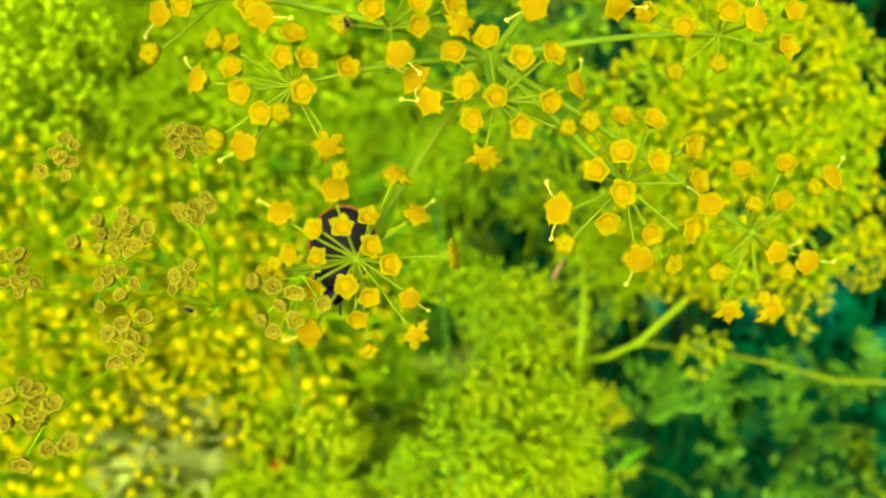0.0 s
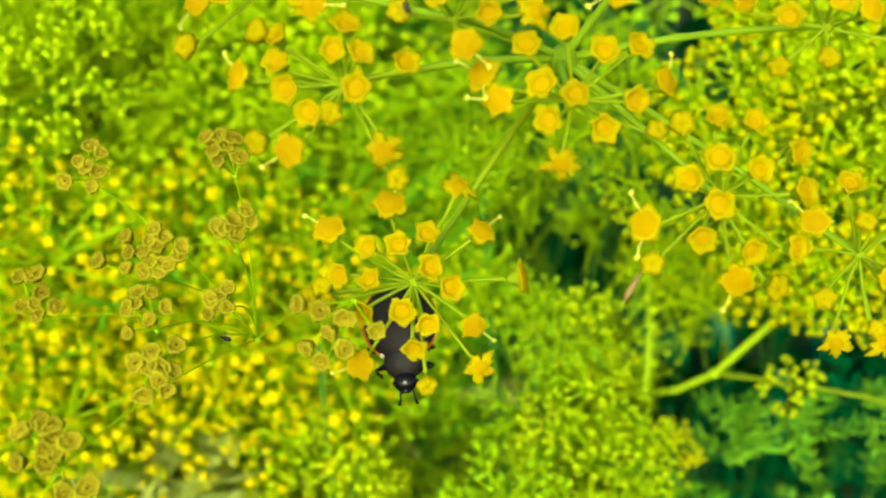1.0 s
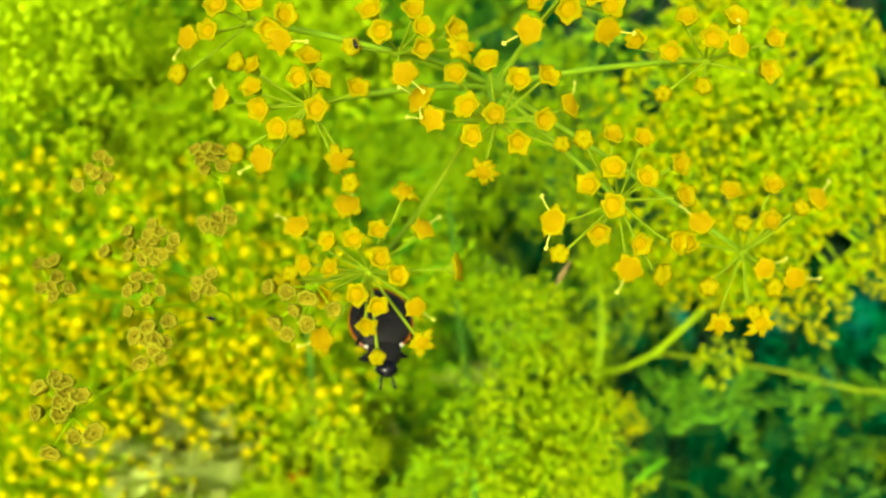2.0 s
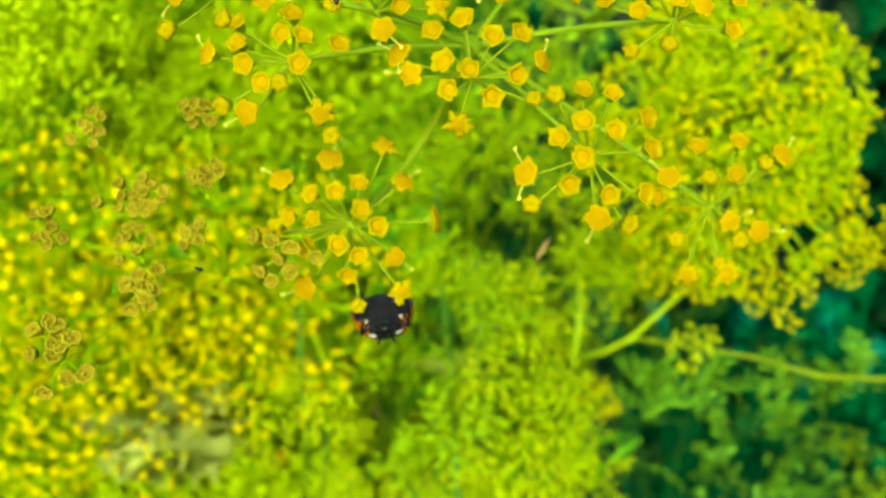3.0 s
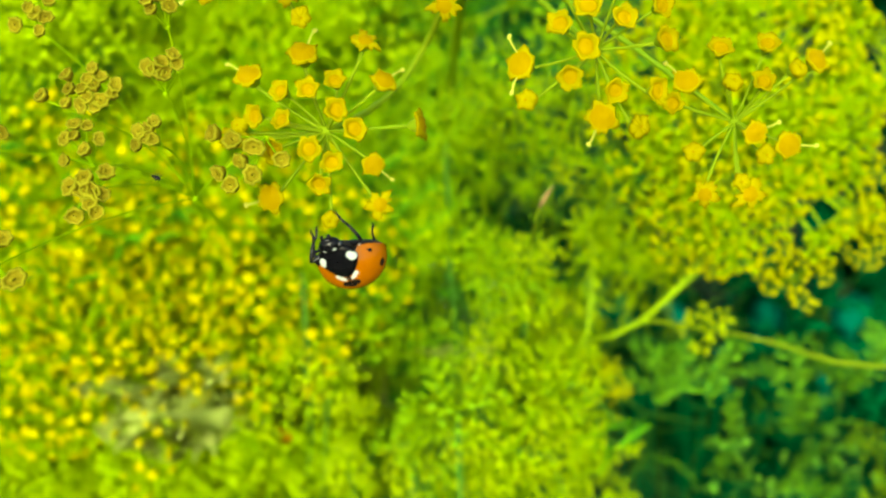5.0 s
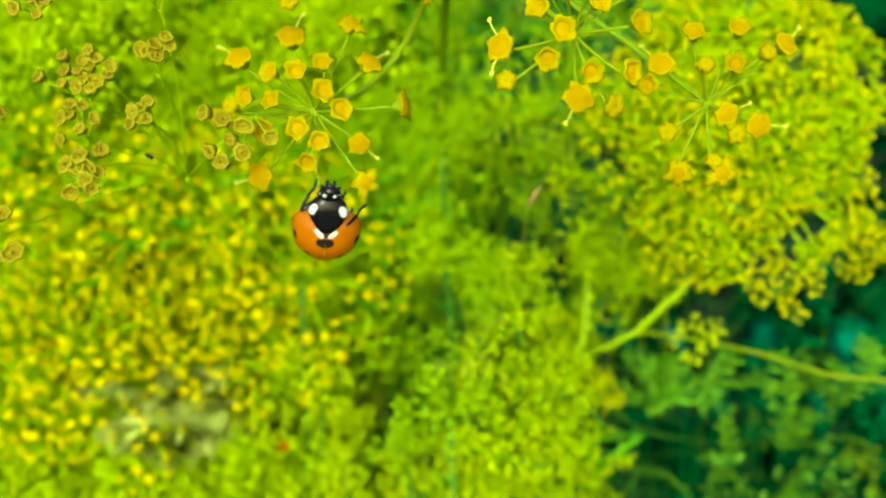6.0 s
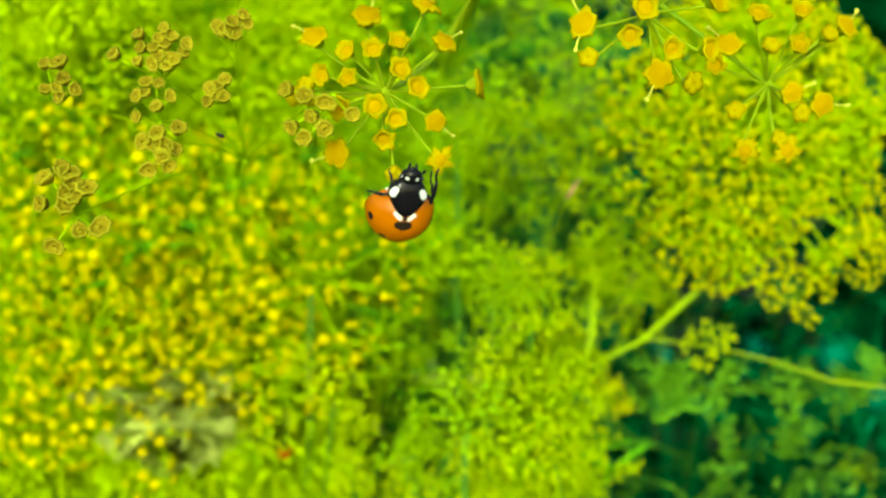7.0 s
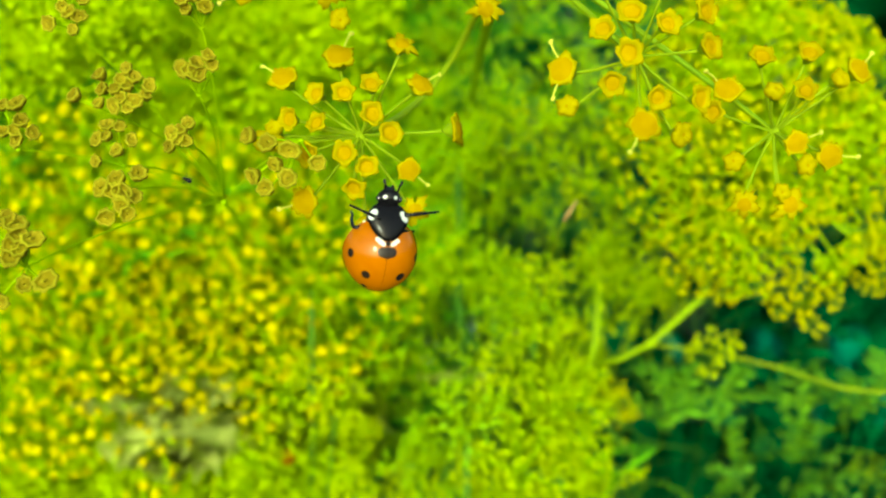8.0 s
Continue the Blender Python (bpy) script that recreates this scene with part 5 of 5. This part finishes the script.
def red_floret():
    root = tagged(new("wild_flower"), "tiny orange-red wild flower bud on a thin stem", "flower")
    root.location = spot(-0.130, -0.164, 0.165)
    bm = bmesh.new()
    lathe(bm, [(0.3 * MM, -1.0 * MM, 0), (0.7 * MM, -0.3 * MM, 0.15), (1.1 * MM, 0.5 * MM, 0.3), (0.5 * MM, 0.7 * MM, 0.2), (0, 0.3 * MM, 0)], 15, lobes=5)
    part("bud", bm, RED_BUD, root)
    bm = bmesh.new()
    tube(bm, [(0, 0, -0.9 * MM), (0, 4 * MM, -4 * MM), (0, 30 * MM, -30 * MM)], 0.2 * MM, 5)
    part("stem", bm, PEDICEL, root)


red_floret()


def withered_bud():
    root = tagged(new("withered_bud"), "small withered brown bud on a thread-like green stem", "bud")
    root.matrix_world = HOME @ mm_pose(8.5, 0.4, -104)
    bm = bmesh.new()
    tube(bm, [Vector(p) * MM for p in ((-0.55, -0.9, 0), (-0.25, -0.35, 0.1), (0.15, 0.3, 0.1), (0.6, 1.0, 0))], [0.12 * MM, 0.26 * MM, 0.22 * MM, 0.08 * MM], 8)
    part("bud", bm, BROWN, root)
    bm = bmesh.new()
    tube(bm, [Vector(p) * MM for p in ((-0.5, -0.85, 0), (-0.6, -1.6, -3), (0, -6, -30), (2, -20, -70))], 0.09 * MM, 5)
    part("stem", bm, PEDICEL, root)


withered_bud()


def grass():
    """Short grass over the soil round the plants."""
    rnd = random.Random(44)
    verts, faces = [], []
    for k in range(5200):
        a, r = rnd.uniform(0, 6.283), 2.6 * rnd.random() ** 0.7
        x, y = r * math.cos(a), 0.4 + r * math.sin(a)
        if x * x + y * y < 0.02:
            continue
        t, h, w = rnd.uniform(0, 6.283), rnd.uniform(0.03, 0.10), rnd.uniform(0.0012, 0.0025)
        dx, dy = math.cos(t), math.sin(t)
        lean = rnd.uniform(0.1, 0.6) * h
        n = len(verts)
        for f, g in ((0, 1.0), (0.5, 0.8)):
            cx, cy = x - dy * lean * f * f, y + dx * lean * f * f
            verts += [(cx - dx * w * g, cy - dy * w * g, h * f), (cx + dx * w * g, cy + dy * w * g, h * f), (cx - dy * w * 0.5, cy + dx * w * 0.5, h * f)]
        verts.append((x - dy * lean, y + dx * lean, h))
        faces += [(n, n + 1, n + 4, n + 3), (n + 1, n + 2, n + 5, n + 4), (n + 2, n, n + 3, n + 5), (n + 3, n + 4, n + 6), (n + 4, n + 5, n + 6), (n + 5, n + 3, n + 6)]
    me = bpy.data.meshes.new("grass")
    me.from_pydata(verts, [], faces)
    me.materials.append(GRASS)
    tagged(new("grass", me), "short green grass on the soil", "grass", kind="stuff")


grass()


# ---- what moves ----
# where the six feet grip while the ladybird clings to a floret: out, forward, up (mm) from its middle
GRIP = ((1.25, 2.2, -2.1), (1.9, 0.6, -2.5), (1.7, -1.5, -2.3))
# feet that reach out on the way: (seconds, side, pair)
FEET = {}
FEET[3, 1, 2] = (0.53, -0.5, -4.25)
FEET[3, -1, 1] = (-1.18, 0.6, -2.93)
FEET[3.5, 1, 2] = (1.17, -0.5, -4.66)
FEET[3.5, -1, 0] = (-0.36, 1.6, -2.28)
FEET[4, 1, 2] = (0.41, -0.8, -4.43)
FEET[4, 1, 1] = (0.5, 0.6, -2.97)
FEET[4, -1, 0] = (-2.02, 1.6, -2.65)
FEET[4, -1, 1] = (-0.44, 0.4, -2.46)
FEET[4.5, 1, 0] = (1, 3.44, -3.23)
FEET[4.5, 1, 1] = (1.3, 0.97, -2.85)
FEET[4.5, 1, 2] = (1.2, -2.69, -1.82)
FEET[4.5, -1, 0] = (-0.5, 3.34, -1.53)
FEET[4.7, 1, 0] = (1, 2.7, -2.58)
FEET[5.8, 1, 1] = (1.41, 1.29, -1.6)
FEET[5.8, 1, 0] = (1.4, 4.31, -1.2)
FEET[5.8, 1, 2] = (2.75, -0.34, -1.2)
FEET[6, 1, 0] = (1.06, 1.59, -1.6)
FEET[6, 1, 1] = (2.54, 0.47, -1.4)
FEET[6, -1, 0] = (-0.97, 2.59, -1.6)
FEET[6, -1, 1] = (-1.78, 0.14, -1.2)
FEET[6.5, -1, 0] = (-2.35, 1.39, -1.2)
FEET[6.5, -1, 1] = (-1.97, -0.04, -1.2)
FEET[6.5, 1, 0] = (1.64, 0.71, -1.2)
FEET[6.5, 1, 1] = (1.66, -0.2, -1.3)
FEET[7, -1, 0] = (-1.38, 1.87, -1.4)
FEET[7, -1, 1] = (-2.38, -0.53, -1.2)
FEET[7, -1, 2] = (-2.05, -1.77, -1.6)
FEET[7, 1, 0] = (1.81, 3.02, -1.2)
FEET[7.5, -1, 0] = (-3.17, 2.27, -0.9)
FEET[7.5, -1, 1] = (-1.91, 0.25, -1.2)
FEET[7.5, -1, 2] = (-2.42, -1.57, -1.2)
FEET[8, 1, 0] = (3.4, 1.9, -0.8)
FEET[8, -1, 0] = (-2.3, 1.74, -1)
FEET[8, 1, 1] = (2.16, 0.19, -1.2)


def bend(hip, foot, side, j):
    """The poses of a thigh in the body's space and of its shin in the thigh's, so that the foot comes as near to its place as the leg allows."""
    way = foot - hip
    reach = min(max(way.length, 0.9), (THIGH + SHIN) * 0.985)
    way.normalize()
    lift = Vector((1.4 * side, (0.5, 0.1, -0.5)[j], 0.45))
    lift = (lift - way * lift.dot(way)).normalized()
    along = (THIGH ** 2 + reach ** 2 - SHIN ** 2) / (2 * reach)
    knee = hip + way * along + lift * math.sqrt(max(THIGH ** 2 - along ** 2, 0.0))
    end = hip + way * reach

    def aim(d):
        x = d.normalized()
        z = (lift - x * lift.dot(x)).normalized()
        return Matrix((x, z.cross(x), z)).transposed().to_4x4()

    thigh = Matrix.Translation(hip * MM) @ aim(knee - hip)
    lower = Matrix.Translation(knee * MM) @ aim(end - knee)
    return thigh, thigh.inverted() @ lower


def motions():
    walk(flower_umbel, SWAY)
    walk(seed_umbel, SWAY)
    for small in aphids:
        walk(small, SWAY)
    walk(bug, BUG_ROWS)
    for (side, j), (leg, shin, hip) in bug_legs.items():
        thigh_rows, shin_rows = [], []
        for k, (t, _) in enumerate(BUG_ROWS):
            foot = Vector(FEET.get((t, side, j)) or (GRIP[j][0] * side, GRIP[j][1] + 0.25 * math.sin(2.1 * k + 2.1 * j + side), GRIP[j][2] + 0.15 * math.cos(1.7 * k + j)))
            thigh, lower = bend(hip, foot, side, j)
            thigh_rows.append((t, thigh))
            shin_rows.append((t, lower))
        walk(leg, thigh_rows)
        walk(shin, shin_rows)


motions()
